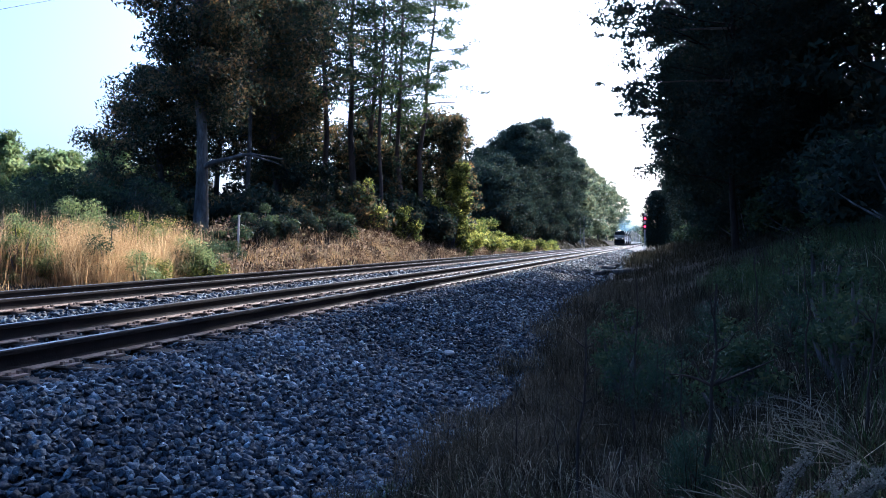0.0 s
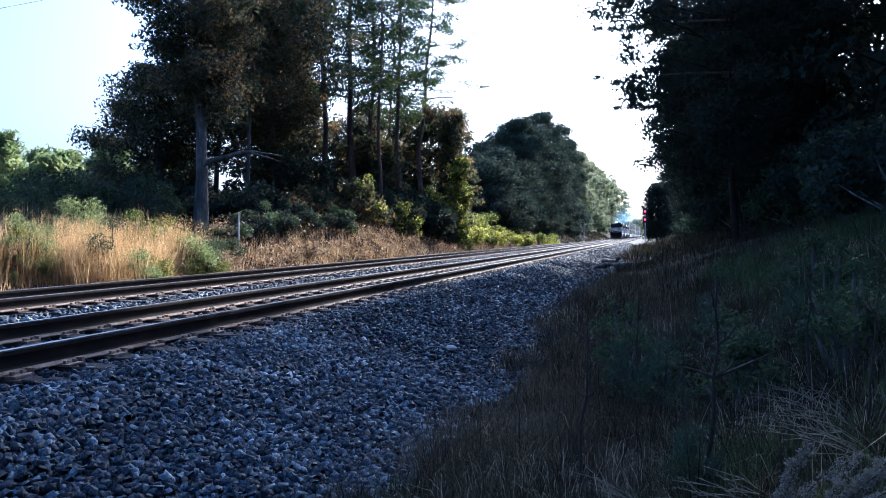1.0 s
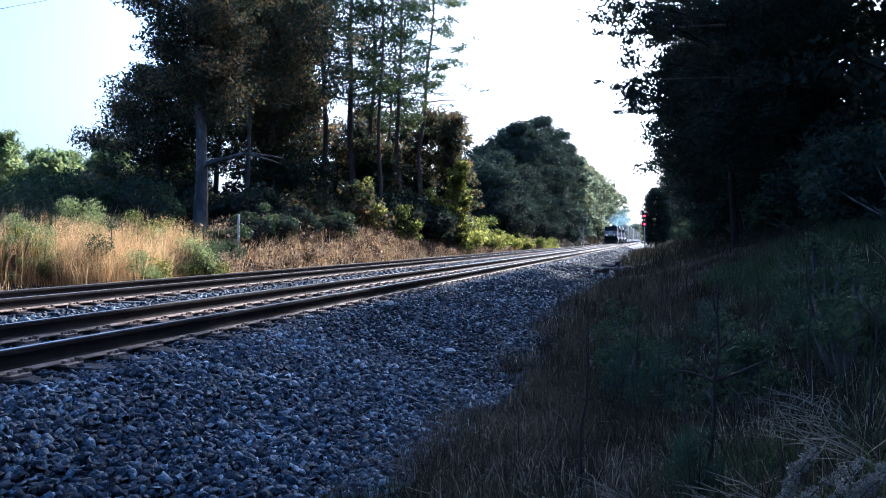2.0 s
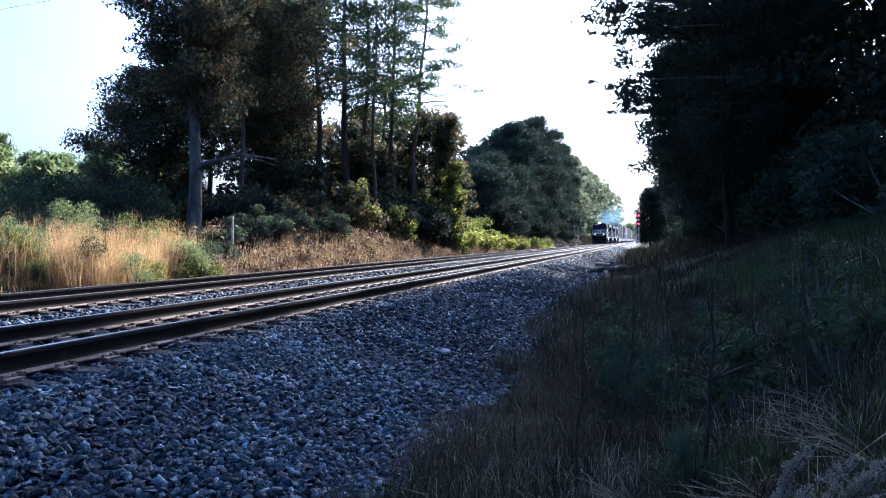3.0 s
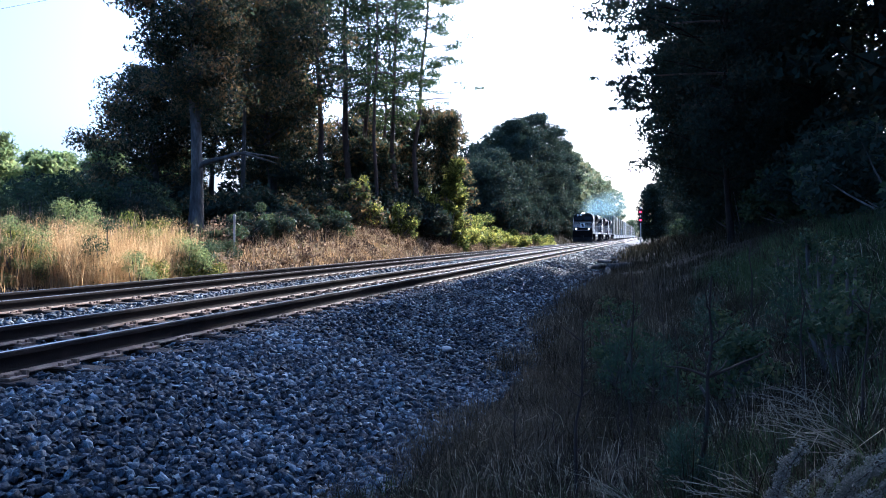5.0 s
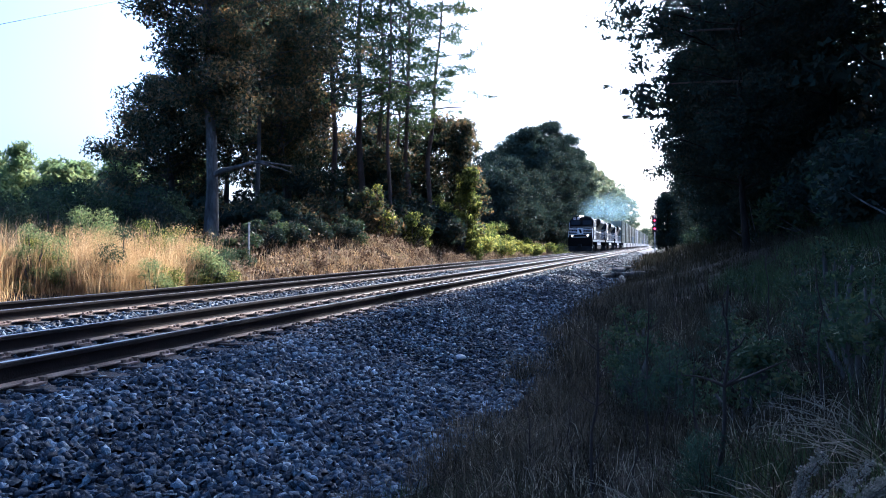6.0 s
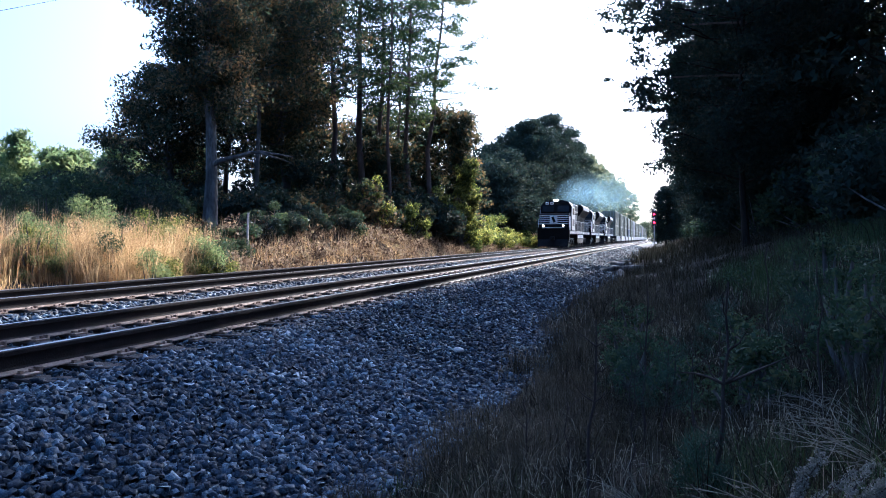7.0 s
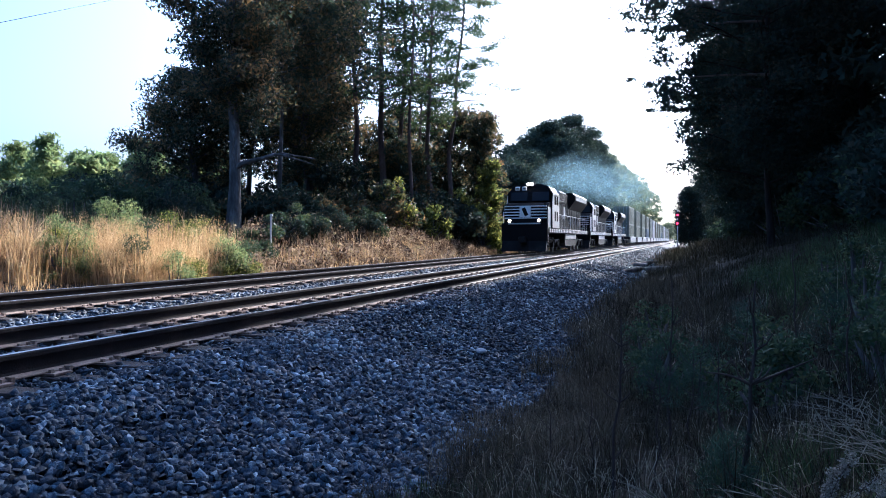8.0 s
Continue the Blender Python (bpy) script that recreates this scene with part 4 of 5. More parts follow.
def seedling(at, h, seed):
    """A small pine: a thin stem with whorls of long needles."""
    rng = np.random.default_rng(seed)
    root = tagged(new("pine_seedling"), "small blue-green pine seedling in dry grass", "seedling")
    root.matrix_basis = pose(at[0], at[1], float(ground_z(at[0], at[1])) - 0.02)
    sp = spine(rng, h, (0.03, 0.02), 0.02, 8)
    paths = [(sp, 0.008 * (1 - 0.6 * np.linspace(0, 1, 8)))]
    tips = [sp[-1]]
    for k in range(9):
        p0, a = sp[3 + k % 4], k * 2.4
        p1 = p0 + np.array([math.cos(a), math.sin(a), 0.5]) * h * 0.24
        paths.append((np.stack([p0, (p0 + p1) / 2 - np.array([0, 0, 0.01]), p1]), np.array([0.005, 0.004, 0.002])))
        tips += [p1, (p0 + p1) / 2]
    v, q = tubes_np(paths, 5)
    child("stem", mesh_np("stem", v, q, M["stalk"], smooth=True), root)
    v, q = leaves_np(rng, np.array(tips), np.full(len(tips), 0.06), 620, 0.12, 0.035, 0.9, 0.9)
    child("needles", mesh_np("needles", v, q, M["seedling"]), root)
    return root


for i, (side, d, h) in enumerate([(0.286, 5.0, 0.72), (0.36, 6.2, 0.8), (0.33, 3.4, 0.42), (0.47, 5.6, 0.7), (0.24, 6.4, 0.6)]):
    seedling(place(side, d), h, 840 + i)


# ---- train ----
SPEED, FRONT_AT_END = 22.9, 46.1
KEYED, SPINNING = [], []


def plain(name, bm, mat, parent, label=""):
    return part(name, bm, mat, parent, label)


def truck(parent, y, axles, r):
    bm = bmesh.new()
    half = axles * (axles > 1) * 0.95
    for s in (-1, 1):
        box(bm, s * 1.02 - 0.09, s * 1.02 + 0.09, -half - 0.3, half + 0.3, 0.62, 0.92, 0.05)
        for k in range(axles):
            yy = (k - (axles - 1) / 2) * 1.95
            box(bm, s * 1.06 - 0.14, s * 1.06 + 0.14, yy - 0.2, yy + 0.2, 0.36, 0.75, 0.04)
            drum(bm, (s * 1.1, yy + 0.55, 0.62), "z", 0.11, 0.4, 10)
    box(bm, -0.95, 0.95, -0.3, 0.3, 0.6, 0.95, 0.03)
    t = plain("truck", bm, M["under"], parent, "black cast truck frame")
    t.location = (0, y, 0)
    for k in range(axles):
        w = child("wheelset", wheel_mesh(r), t)
        w["spin"] = 1
        w.location = (0, (k - (axles - 1) / 2) * 1.95, r)
    return t


WHEELS = {}


def wheel_mesh(r):
    if r not in WHEELS:
        bm = bmesh.new()
        drum(bm, (0, 0, 0), "x", 0.09, 1.9, 10)
        for s in (-1, 1):
            drum(bm, (s * 0.76, 0, 0), "x", r, 0.13, 24)
            drum(bm, (s * 0.68, 0, 0), "x", r + 0.03, 0.03, 24)
            for k in range(5):
                a = k * 1.2566
                drum(bm, (s * 0.83, math.cos(a) * r * 0.6, math.sin(a) * r * 0.6), "x", 0.06, 0.03, 8)
        WHEELS[r] = bpy.data.meshes.new("wheelset")
        bm.to_mesh(WHEELS[r])
        bm.free()
        WHEELS[r].materials.append(M["steel"])
    return WHEELS[r]


def locomotive(lit):
    """Front at y = 0, the body runs back along +y; rail top at z = 0."""
    L = 21.5
    lens = M["lamp"] if lit else M["tank"]
    root = tagged(new("locomotive"), "black diesel freight locomotive with white nose stripes", "locomotive")
    bm = boxed(-1.5, 1.5, 0.7, L - 0.5, 1.30, 1.62, 0.03)
    plain("underframe", bm, M["black"], root)
    for s in (-1, 1):
        for k in range(26):
            bm = boxed(s * 1.512 - 0.012, s * 1.512 + 0.012, 1.2 + 0.73 * k, 1.6 + 0.73 * k, 1.34, 1.58)
            plain("sill_mark", bm, M["paint"], root, "white mark along the sill")
    # pilot, plough, steps
    bm = bmesh.new()
    box(bm, -1.5, 1.5, 0.45, 0.75, 0.75, 1.95, 0.04)
    plain("pilot", bm, M["black"], root, "black pilot plate")
    bm = prism(bmesh.new(), [(0.10, 0.12), (0.45, 0.80), (0.62, 0.80), (0.62, 0.12)], -1.45, 1.45)
    plain("snowplough", bm, M["under"], root)
    bm = boxed(-0.16, 0.16, -0.25, 0.5, 0.72, 1.02, 0.05)
    box(bm, -0.22, 0.22, -0.4, -0.1, 0.68, 1.06, 0.05)
    plain("coupler", bm, M["under"], root)
    for s in (-1, 1):
        for k in range(4):
            bm = boxed(s * 1.28 - 0.24, s * 1.28 + 0.24, 0.80, 1.15, 0.38 + 0.3 * k, 0.42 + 0.3 * k)
            plain("step", bm, M["under"], root)
    # nose
    bm = prism(bmesh.new(), [(0.75, 1.62), (0.70, 2.05), (0.78, 3.0), (1.05, 3.22), (2.35, 3.36), (2.35, 1.62)], -1.42, 1.42)
    bmesh.ops.bevel(bm, geom=[e for e in bm.edges if abs(e.verts[0].co.x - e.verts[1].co.x) < 0.01 and e.verts[0].co.y < 1.2 and e.verts[1].co.y < 1.2], offset=0.22, segments=4, affect="EDGES")
    plain("nose", bm, M["black"], root, "black sloping nose")
    for k in range(5):
        z = 2.24 + 0.19 * k
        bm = boxed(-1.37, 1.37, 0.665 + (z - 2.05) * 0.084, 0.95, z, z + 0.065)
        plain("nose_stripe", bm, M["paint"], root, "thin white nose stripe")
    bm = prism(bmesh.new(), [(0.655, 2.32), (0.70, 3.02), (0.76, 3.02), (0.76, 2.32)], -0.36, 0.36)
    plain("emblem", bm, M["paint"], root, "white square emblem with a dark leaning shape")
    bm = bmesh.new()
    box(bm, -0.12, 0.12, 0.645, 0.67, 2.4, 2.94)
    bmesh.ops.rotate(bm, cent=(0, 0.66, 2.67), matrix=Matrix.Rotation(radians(-24), 3, "Y"), verts=bm.verts)
    plain("emblem_mark", bm, M["black"], root)
    # cab
    bm = bmesh.new()
    outline = [(-1.52, 1.62), (-1.52, 3.95), (-1.2, 4.42), (-0.7, 4.58), (0.7, 4.58), (1.2, 4.42), (1.52, 3.95), (1.52, 1.62)]
    f0 = [bm.verts.new((x, 2.1 + max(0, z - 3.35) * 0.42, z)) for x, z in outline]
    f1 = [bm.verts.new((x, 4.9, z)) for x, z in outline]
    bm.faces.new(f0)
    bm.faces.new(list(reversed(f1)))
    for i in range(len(outline)):
        j = (i + 1) % len(outline)
        bm.faces.new((f0[j], f0[i], f1[i], f1[j]))
    bmesh.ops.recalc_face_normals(bm, faces=bm.faces)
    cab = plain("cab", bm, M["black"], root, "black wide cab")
    for s in (-1, 1):
        bm = prism(bmesh.new(), [(2.115, 3.45), (2.36, 4.05), (2.42, 4.05), (2.2, 3.45)], s * 0.72 - 0.56, s * 0.72 + 0.56)
        plain("windscreen", bm, M["glass"], cab, "dark windscreen pane")
        bm = boxed(s * 1.528 - 0.015, s * 1.528 + 0.015, 2.9, 3.6, 3.2, 3.84, 0.01)
        plain("side_window", bm, M["glass"], cab)
        bm = boxed(s * 1.528 - 0.015, s * 1.528 + 0.015, 3.75, 4.4, 3.2, 3.84, 0.01)
        plain("side_window", bm, M["glass"], cab)
        bm = prism(bmesh.new(), [(2.15, 1.66), (2.15, 3.3), (2.40, 3.92), (4.85, 3.92), (4.85, 1.66)], s * 1.522 - 0.012, s * 1.522 + 0.012)
        plain("side_panel", bm, M["paint"], cab, "white cab side round the windows")
        # sun reflected off the nose's side, put in as a white panel
        bm = boxed(s * 1.425 - 0.012, s * 1.425 + 0.012, 1.05, 2.12, 1.66, 2.98)
        plain("nose_side", bm, M["paint"], root, "white panel drawing the sun's reflection on the nose side")
        for k in range(2):
            bm = boxed(s * 1.537 - 0.006, s * 1.537 + 0.006, 2.95 + 0.8 * k, 3.5 + 0.8 * k, 2.1, 2.75)
            plain("panel_mark", bm, M["black"], cab)
    # white blocks for daylight showing through the cab, each with an added dark bar
    for x in (-0.86, -0.40):
        bm = boxed(x - 0.15, x + 0.15, 2.34, 2.60, 4.16, 4.42, 0.02)
        plain("number_board", bm, M["paint"], cab, "white pane standing in for sky seen through the cab")
        bm = boxed(x - 0.09, x + 0.09, 2.328, 2.342, 4.26, 4.31)
        plain("number_bar", bm, M["black"], cab)
    bm = boxed(-0.30, 0.30, 2.35, 2.7, 4.42, 4.72, 0.05)
    plain("headlight_housing", bm, M["black"], cab)
    for s in (-1, 1):
        bm = drum(bmesh.new(), (s * 0.13, 2.33, 4.57), "y", 0.10, 0.06, 14)
        plain("headlight", bm, lens, cab, "bright headlight" if lit else "unlit headlight")
        bm = drum(bmesh.new(), (s * 0.95, 0.55, 2.10), "y", 0.17, 0.28, 14)
        plain("ditch_light_housing", bm, M["black"], root)
        bm = drum(bmesh.new(), (s * 0.95, 0.40, 2.10), "y", 0.10, 0.05, 14)
        plain("ditch_light", bm, M["ditch"] if lit else lens, root, "bright ditch light" if lit else "unlit ditch light")
    plain("anticlimber", boxed(-1.05, 1.05, 0.36, 0.46, 1.86, 1.95, 0.02), M["tank"], root, "pale worn anticlimber bar")
    # long hood with doors and radiator
    bm = boxed(-0.98, 0.98, 4.9, L - 1.6, 1.62, 4.42, 0.14)
    hood = plain("long_hood", bm, M["black"], root, "black engine hood")
    for s in (-1, 1):
        for k in range(14):
            y = 5.4 + k * 0.98
            bm = boxed(s * 0.985 - 0.012, s * 0.985 + 0.012, y, y + 0.86, 1.85, 3.55, 0.008)
            plain("hood_door", bm, M["black"], hood)
        for k, (a, b) in enumerate([(5.2, 6.3), (10.1, 10.9)]):
            bm = boxed(s * 1.0 - 0.006, s * 1.0 + 0.006, a, b, 2.45, 3.35)
            plain("lettering_bar", bm, M["paint"], hood, "white bar on the hood side")
        # light grey here puts the sunlit intake face into the colour
        bm = boxed(s * 1.06 - 0.24, s * 1.06 + 0.24, 6.4, 9.6, 3.55, 4.36, 0.08)
        plain("air_intake", bm, M["tank"], hood, "intake box coloured pale for its sunlit face")
        for k in range(6):
            bm = boxed(s * 1.305 - 0.012, s * 1.305 + 0.012, 6.6 + k * 0.48, 6.95 + k * 0.48, 3.66, 4.26)
            plain("louvre", bm, M["under"], hood)
    bm = bmesh.new()
    flare = [(-0.98, 3.25), (-1.52, 3.95), (-1.52, 4.36), (-1.3, 4.56), (1.3, 4.56), (1.52, 4.36), (1.52, 3.95), (0.98, 3.25)]
    f0, f1 = ([bm.verts.new((x, y, z)) for x, z in flare] for y in (12.6, L - 1.4))
    bm.faces.new(f0)
    bm.faces.new(list(reversed(f1)))
    for i in range(len(flare)):
        j = (i + 1) % len(flare)
        bm.faces.new((f0[j], f0[i], f1[i], f1[j]))
    bmesh.ops.recalc_face_normals(bm, faces=bm.faces)
    plain("radiator", bm, M["black"], hood, "flared radiator section")
    for s in (-1, 1):
        # grille paled likewise to carry the sunlight on the flare
        bm = boxed(s * 1.525 - 0.012, s * 1.525 + 0.012, 13.2, 19.4, 4.0, 4.32)
        plain("radiator_grille", bm, M["tank"], hood, "radiator grille coloured pale for sunlight on the flare")
    for y in (10.5, 16.8, 18.6):
        bm = drum(bmesh.new(), (0, y, 4.64 if y > 12 else 4.3), "z", 0.62 if y > 12 else 0.35, 0.14 if y > 12 else 0.5, 18)
        plain("roof_fan" if y > 12 else "exhaust_stack", bm, M["under"], hood)
    # fuel tank and trucks
    bm = prism(bmesh.new(), [(8.0, 1.30), (8.0, 0.62), (8.3, 0.40), (13.6, 0.40), (13.9, 0.62), (13.9, 1.30)], -1.42, 1.42)
    plain("fuel_tank", bm, M["under"], root, "grimy black fuel tank")
    for s in (-1, 1):
        plain("tank_band", boxed(s * 1.43 - 0.012, s * 1.43 + 0.012, 8.3, 13.6, 0.92, 1.27), M["paint"], root, "white band along the fuel tank")
    for y in (4.4, L - 4.6):
        truck(root, y, 3, 0.53)
    # handrails
    for s in (-1, 1):
        for k in range(12):
            bm = drum(bmesh.new(), (s * 1.44, 5.2 + k * 1.35, 2.1), "z", 0.02, 1.0, 6)
            plain("stanchion", bm, M["paint"], root, "white stanchion")
        bm = drum(bmesh.new(), (s * 1.44, 12.6, 2.62), "y", 0.022, 15.2, 6)
        plain("handrail", bm, M["paint"], root, "white handrail")
        bm = drum(bmesh.new(), (s * 1.46, 0.85, 1.6), "z", 0.025, 2.2, 6)
        plain("grab_rail", bm, M["paint"], root, "white grab rail")
    return root


def container(mat, label):
    root = tagged(new("container"), label, "container")
    bm = bmesh.new()
    n, L, W, H = 40, 12.19, 1.22, 2.85
    for s in (-1, 1):
        pts = []
        for i in range(n):
            y0 = L * i / n
            pts += [(s * W, y0), (s * W, y0 + L / n * 0.4), (s * (W - 0.035), y0 + L / n * 0.5), (s * (W - 0.035), y0 + L / n * 0.9)]
        pts.append((s * W, L))
        lo, hi = [bm.verts.new((x, y, 0.12)) for x, y in pts], [bm.verts.new((x, y, H - 0.1)) for x, y in pts]
        for i in range(len(pts) - 1):
            bm.faces.new((lo[i], lo[i + 1], hi[i + 1], hi[i]))
    box(bm, -W + 0.04, W - 0.04, 0.05, L - 0.05, 0.1, H - 0.05)
    plain("shell", bm, mat, root)
    bm = bmesh.new()
    for z0, z1 in ((0, 0.13), (H - 0.11, H)):
        for s in (-1, 1):
            box(bm, s * W - 0.05, s * W + 0.01, 0, L, z0, z1)
        for y in (0, L - 0.1):
            box(bm, -W, W, y, y + 0.1, z0, z1)
    for s in (-1, 1):
        for y in (0, L - 0.12):
            box(bm, s * W - 0.1, s * W + 0.012, y - 0.005, y + 0.125, 0, H)
    plain("frame", bm, mat, root)
    for s in (-1, 1):
        bm = boxed(s * 0.58 - 0.55, s * 0.58 + 0.55, -0.02, 0.03, 0.15, H - 0.13, 0.01)
        d = plain("door", bm, mat, root)
        for a in (-0.25, 0.25):
            bm = drum(bmesh.new(), (s * 0.58 + a, -0.05, H / 2), "z", 0.02, H - 0.3, 6)
            plain("locking_bar", bm, M["tank"], d)
    return root


def well_car():
    root = tagged(new("well_car"), "grimy low well car carrying stacked containers", "railway car")
    bm = bmesh.new()
    for s in (-1, 1):
        box(bm, s * 1.42 - 0.08, s * 1.42 + 0.08, 2.4, 15.6, 0.45, 1.25, 0.03)
        box(bm, s * 1.45 - 0.12, s * 1.45 + 0.12, 2.2, 15.8, 1.2, 1.35, 0.03)
    box(bm, -1.4, 1.4, 2.4, 15.6, 0.38, 0.5)
    plain("well", bm, M["boxwhite"], root)
    for y0, y1 in ((0.2, 2.5), (15.5, 17.8)):
        bm = boxed(-0.5, 0.5, y0, y1, 0.85, 1.2, 0.04)
        box(bm, -1.4, 1.4, y0 + (1.9 if y0 < 5 else 0.1), y0 + (2.2 if y0 < 5 else 0.4), 0.9, 1.35, 0.03)
        plain("end_platform", bm, M["under"], root)
    for y in (1.2, 16.8):
        truck(root, y, 2, 0.48)
    return root


def keyed(ob, dy, dz=0.0):
    KEYED.append((ob, dy, dz))
    return ob


lead = tagged(keyed(locomotive(True), 0), group="locomotives")
second = tagged(keyed(locomotive(False), 21.9), "black diesel freight locomotive with unlit lamps, coupled behind", group="locomotives")
keyed(copy_thing(second, pose(0, 0, 0)), 43.9)
car = keyed(well_car(), 72.4)
tagged(car, group="well cars")
BOXES = [container(M["boxgrey"], "grey corrugated steel shipping container"), container(M["boxwhite"], "dull white corrugated steel shipping container"), container(M["boxblue"], "faded blue corrugated steel shipping container")]
used = set()
CARS = 16
order = [0, 0, 0, 1, 0, 0, 2, 0, 0, 0, 1, 0]
for k in range(CARS):
    if k:
        keyed(copy_thing(car, pose(0, 0, 0)), 72.4 + 18.2 * k)
    for lvl in (0, 1):
        c = order[(2 * k + lvl * 5) % len(order)]
        ob = BOXES[c] if c not in used else copy_thing(BOXES[c], pose(0, 0, 0))
        used.add(c)
        tagged(ob, group="shipping containers")
        keyed(ob, 72.4 + 18.2 * k + 2.95, 0.5 + 2.87 * lvl)


# ---- exhaust smoke ----
def smoke_material():
    m, n, l, b = nodes_of("exhaust_smoke")
    tc = n.new("ShaderNodeTexCoord")
    grad = n.new("ShaderNodeTexGradient")
    grad.gradient_type = "SPHERICAL"
    l.new(tc.outputs["Object"], grad.inputs[0])
    t = n.new("ShaderNodeTexNoise")
    t.inputs["Scale"].default_value, t.inputs["Detail"].default_value = 2.2, 5
    l.new(tc.outputs["Object"], t.inputs["Vector"])
    r = ramp_of(n, [(0.3, (0, 0, 0)), (0.75, (1, 1, 1))])
    l.new(t.outputs[0], r.inputs[0])
    k = n.new("ShaderNodeMath")
    k.operation = "MULTIPLY"
    l.new(grad.outputs["Fac"], k.inputs[0])
    l.new(r.outputs[0], k.inputs[1])
    k2 = n.new("ShaderNodeMath")
    k2.operation = "MULTIPLY"
    k2.use_clamp = True
    l.new(k.outputs[0], k2.inputs[0])
    k2.inputs[1].default_value = 0.36
    tr, df, tl = n.new("ShaderNodeBsdfTransparent"), n.new("ShaderNodeBsdfDiffuse"), n.new("ShaderNodeBsdfTranslucent")
    df.inputs[0].default_value = tl.inputs[0].default_value = (0.23, 0.36, 0.42, 1)
    half, mx = n.new("ShaderNodeMixShader"), n.new("ShaderNodeMixShader")
    half.inputs[0].default_value = 0.6
    l.new(df.outputs[0], half.inputs[1])
    l.new(tl.outputs[0], half.inputs[2])
    l.new(k2.outputs[0], mx.inputs[0])
    l.new(tr.outputs[0], mx.inputs[1])
    l.new(half.outputs[0], mx.inputs[2])
    l.new(mx.outputs[0], n["Material Output"].inputs[0])
    return m


M["smoke"] = smoke_material()
PUFFS = []


def puff(i, x, y, z, s):
    """A thin drifting veil of smoke, bowed and wrinkled, fading outwards."""
    rng = np.random.default_rng(500 + i)
    n = 18
    u = np.linspace(-1, 1, n)
    gx, gz = np.meshgrid(u, u)
    gy = 0.35 * (1 - gx ** 2 - gz ** 2) * 0.5 + 0.06 * np.sin(gx * 5 + i) * np.cos(gz * 4 + 2 * i)
    v = np.stack([gx, gy - 0.15, gz], -1).reshape(-1, 3)
    k = (np.arange(n - 1)[:, None] * n + np.arange(n - 1)[None]).ravel()
    q = np.stack([k, k + 1, k + n + 1, k + n], 1)
    keep = [j for j in range(len(q)) if np.linalg.norm(v[q[j]].mean(0)[[0, 2]]) < 1.02]
    ob = tagged(new("smoke_puff", mesh_np("smoke_puff", v, q[keep], M["smoke"], smooth=True)), "thin blue-grey diesel exhaust smoke drifting over the locomotives", "smoke", group="exhaust smoke")
    ob.scale = (s, s, s * 0.75)
    PUFFS.append((ob, x, y, z))


for i, (x, y, z, s) in enumerate([(0.3, 9, 5.6, 1.8), (0.5, 12, 6.2, 2.2), (0.6, 16, 6.6, 2.6), (1.0, 21, 7.2, 3.0), (0.8, 26, 6.8, 3.0), (0.4, 31, 6.8, 3.2), (1.6, 40, 8.0, 4.2), (1.0, 52, 7.6, 4.2), (2.2, 66, 9.5, 5.5), (1.5, 85, 9.5, 6.0)]):
    puff(i, x, y, z, s)


# ---- signal, mast, post, cable, logs ----
def signal(x, y):
    root = tagged(new("railway_signal"), "black trackside signal mast showing two red lights", "signal")
    root.matrix_basis = pose(x, y, float(ground_z(x, y)))
    plain("mast", drum(bmesh.new(), (0, 0, 2.6), "z", 0.07, 5.2, 10), M["tank"], root)
    for z in (4.55, 3.47):
        bm = boxed(-0.3, 0.3, -0.10, 0.06, z - 0.42, z + 0.42, 0.1)
        h = plain("signal_head", bm, M["cable"], root, "black signal head")
        plain("red_lens", drum(bmesh.new(), (0, -0.13, z), "y", 0.115, 0.06, 16), M["red"], h, "glowing red lens")
        plain("hood", drum(bmesh.new(), (0, -0.22, z + 0.18), "y", 0.04, 0.26, 8), M["cable"], h)
    return root


signal(-1.05, 100)


def mast(x, y):
    root = tagged(new("lattice_mast"), "weathered twin-pole trackside mast with crossbars", "mast")
    root.matrix_basis = pose(x, y, float(ground_z(x, y)) - 0.1)
    for dx in (-0.35, 0.35):
        plain("pole", drum(bmesh.new(), (dx, 0, 3.1), "z", 0.11, 6.2, 8), M["concrete"], root)
    for k in range(6):
        plain("crossbar", boxed(-0.75, 0.5, -0.06, 0.06, 1.2 + 0.85 * k, 1.32 + 0.85 * k), M["concrete"], root)
    return root


mast(-13.4, 146)


def post(at):
    root = tagged(new("marker_post"), "slim weathered pale marker post on the bank", "post")
    root.matrix_basis = pose(at[0], at[1], float(ground_z(at[0], at[1])) - 0.1, 0, 1.5, 20)
    plain("shaft", boxed(-0.032, 0.032, -0.032, 0.032, 0, 1.75, 0.01), M["concrete"], root)
    plain("cap", boxed(-0.04, 0.04, -0.04, 0.04, 1.72, 1.78, 0.01), M["concrete"], root)


post(place(-0.279, 26.7))


def cable():
    a, b = Vector((-21.50, 8.44, 3.48)), Vector((-30.80, 43.36, 18.90))
    pts = [a.lerp(b, t / 20) for t in range(21)]
    v, q = tubes_np([(np.array(pts), np.full(21, 0.012))], 6)
    tagged(new("overhead_cable", mesh_np("overhead_cable", v, q, M["cable"])), "thin dark overhead cable against the sky", "cable")


cable()


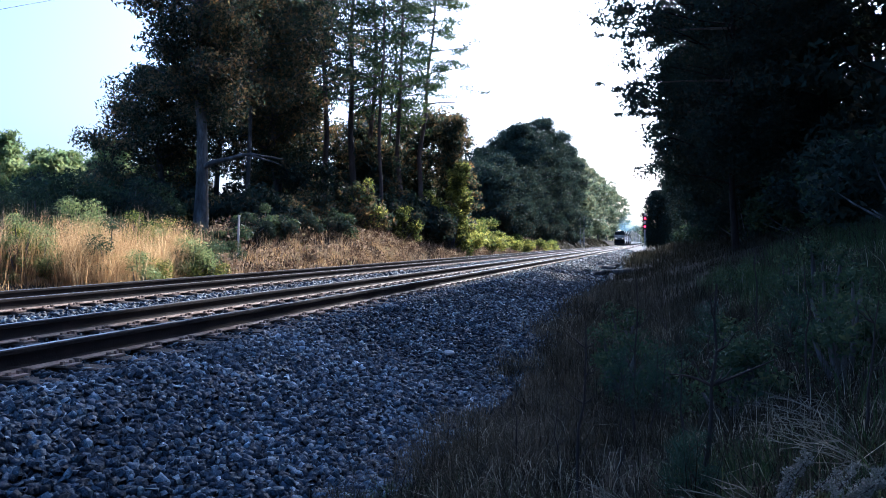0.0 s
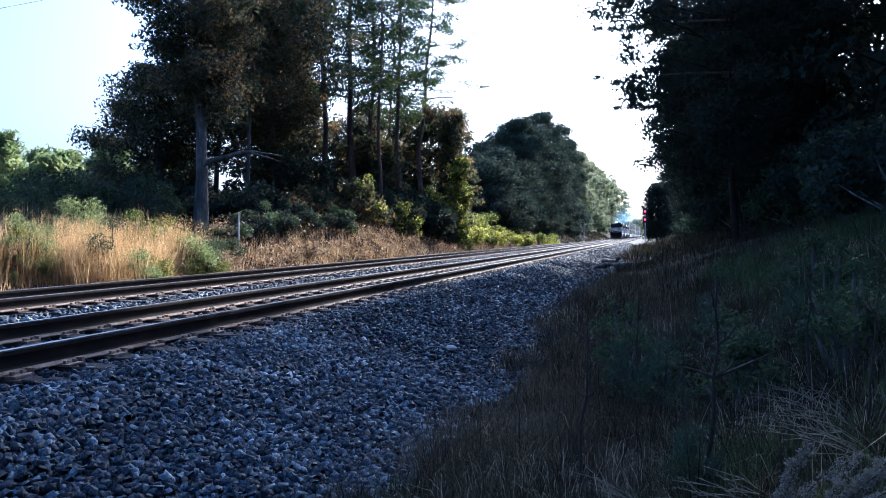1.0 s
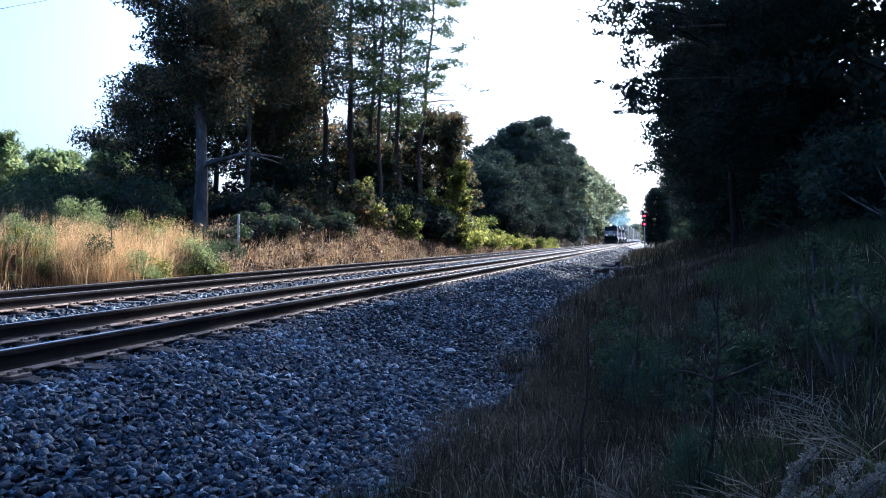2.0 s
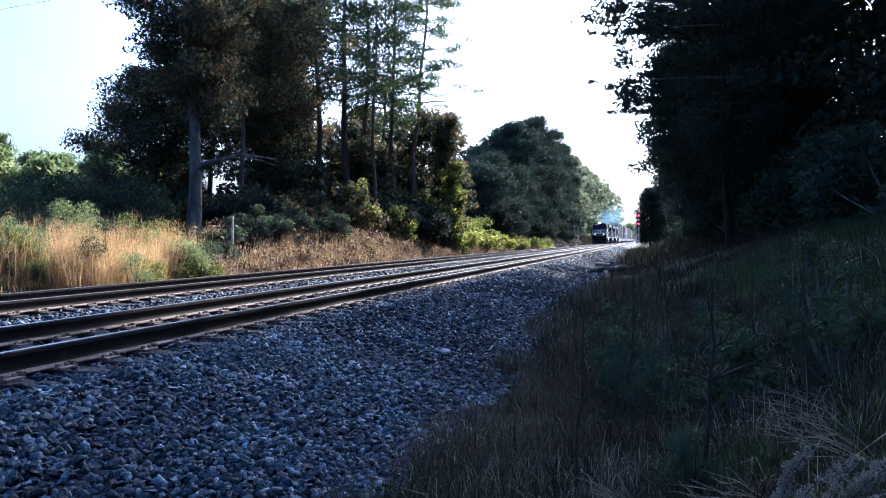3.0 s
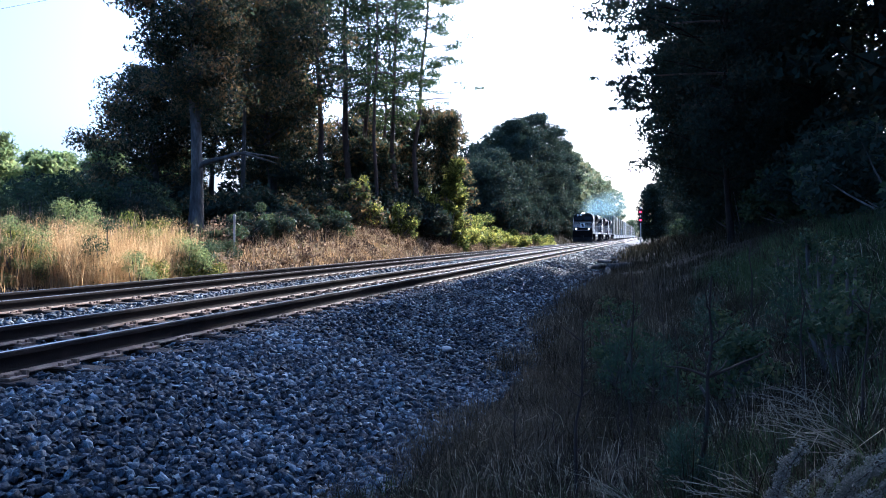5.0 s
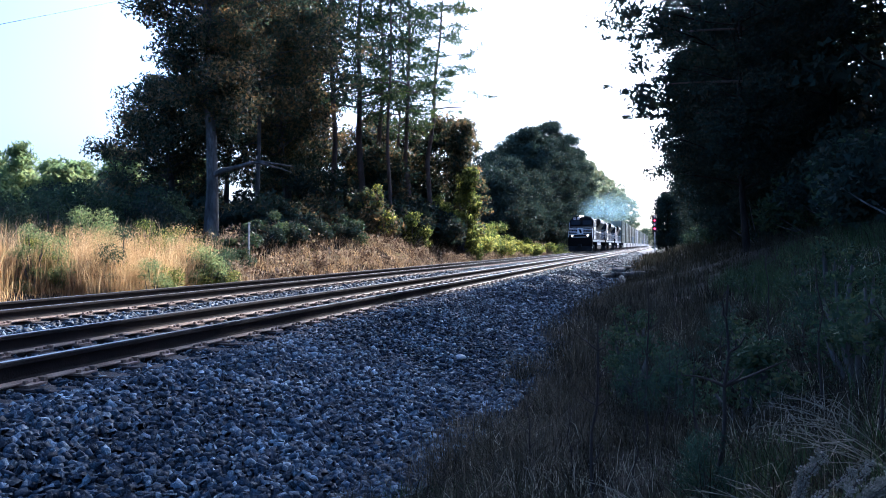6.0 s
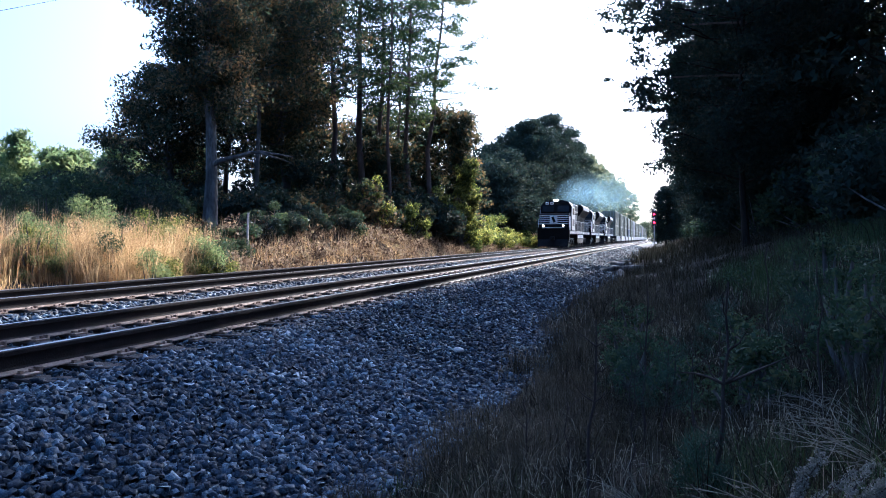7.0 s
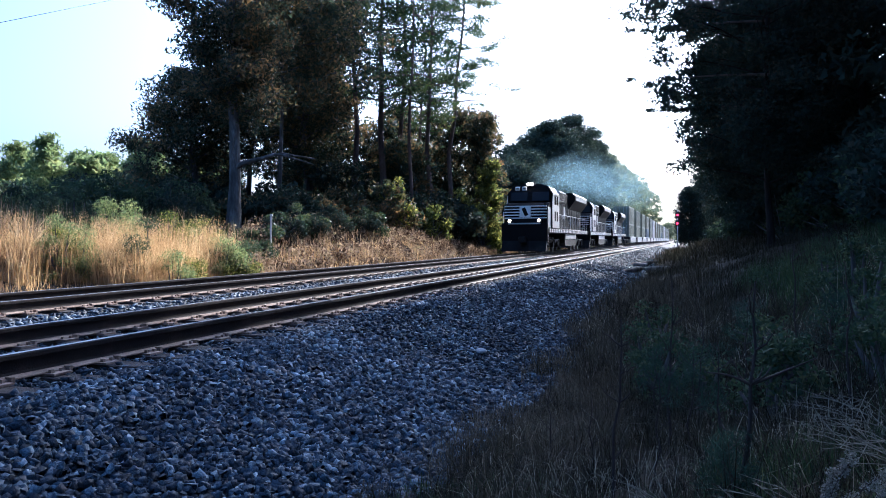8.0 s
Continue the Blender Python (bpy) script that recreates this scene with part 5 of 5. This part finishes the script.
def log(x, y, length, r, yaw, seed, z=0.0):
    rng = np.random.default_rng(seed)
    s = np.linspace(-0.5, 0.5, 7)
    pts = np.stack([length * s, rng.normal(0, 0.04, 7), rng.normal(0, 0.03, 7)], 1)
    v, q = tubes_np([(pts, np.array([0.3, 1, 1, 0.95, 0.9, 0.85, 0.3]) * r)], 8)
    ob = tagged(new("log", mesh_np("log", v, q, M["bark"], smooth=True)), "dark fallen log lying at the foot of the ballast", "log", group="fallen logs")
    ob.matrix_basis = pose(x, y, float(np.maximum(ground_z(x, y), bed_z(x))) + r * 0.8 + z, 0, rng.uniform(-6, 6), yaw)


for i, (x, y, ln, r, yaw, z) in enumerate([(-2.3, 33, 2.6, 0.14, 70, 0), (-1.9, 35, 3.2, 0.17, 40, 0), (-2.1, 37, 2.4, 0.12, 110, 0.2), (-1.6, 31, 2.2, 0.12, 95, 0), (-2.4, 40, 2.8, 0.15, 60, 0)]):
    log(x, y, ln, r, yaw, 400 + i, z)

white = bpy.data.meshes.new("pale_stone")
bm = bmesh.new()
bmesh.ops.create_icosphere(bm, subdivisions=2, radius=0.062)
for v in bm.verts:
    v.co = Vector((v.co.x * 1.2, v.co.y, v.co.z * 0.55)) * (1 + 0.25 * noise.noise(v.co * 14))
bm.to_mesh(white)
bm.free()
white.materials.append(M["concrete"])
wp = place(0.008, 9.1)
pale = tagged(new("pale_stone", white), "single pale stone lying on grey ballast", "stone")
pale.matrix_basis = pose(wp[0], wp[1], float(bed_z(wp[0])) + 0.07)


# leafy weeds on the shaded bank
rng1 = random.Random(9)
for i in range(16):
    side, d = rng1.uniform(0.2, 0.6), rng1.uniform(5, 14)
    bush("leafy_weed", "low dark green leafy weed in dry grass", place(side, d), (0.35, 0.35, rng1.uniform(0.5, 1.1)), 900, 0.055, 420 + i, M["shrub"], 10, 0.45, "weed")

# single stones nearest the viewer
stone_meshes = []
for k in range(8):
    bm = bmesh.new()
    bmesh.ops.create_icosphere(bm, subdivisions=1, radius=0.05)
    for v in bm.verts:
        v.co = Vector((v.co.x * 1.15, v.co.y * 0.95, v.co.z * 0.75)) * (1 + 0.9 * noise.noise(v.co * 13 + Vector((7.3 * k, 0, 0))))
    me = bpy.data.meshes.new("stone")
    bm.to_mesh(me)
    bm.free()
    me.materials.append(M["loose"])
    stone_meshes.append(me)
for i in range(290):
    x, y = rng1.uniform(-4.0, -1.9), rng1.uniform(3.0, 6.5)
    st = child("stone", rng1.choice(stone_meshes), ballast)
    st.matrix_basis = pose(x, y, float(bed_z(x)) + rng1.uniform(0.02, 0.05), rng1.uniform(0, 360), rng1.uniform(0, 360), rng1.uniform(0, 360)) @ Matrix.Scale(rng1.uniform(0.4, 0.68), 4)


# ---- movement ----
def motions():
    for ob, dy, dz in KEYED:
        walk(ob, [(t, pose(TRACK_FAR, FRONT_AT_END + SPEED * (8 - t) + dy, dz)) for t in range(9)])
    for ob, x, y, z in PUFFS:
        walk(ob, [(t, pose(TRACK_FAR + x, FRONT_AT_END + SPEED * (8 - t) + y, z - 1.0 + 0.08 * t)) for t in range(9)])
    for ob, dy, dz in KEYED[:5]:
        for w in ob.children_recursive:
            if "spin" in w:
                r = w.location.z
                turn = -SPEED / 30 / r
                at = w.location.copy()
                walk(w, [(f / 30, Matrix.Translation(at) @ Matrix.Rotation(-turn * f, 4, "X")) for f in range(241)])


motions()
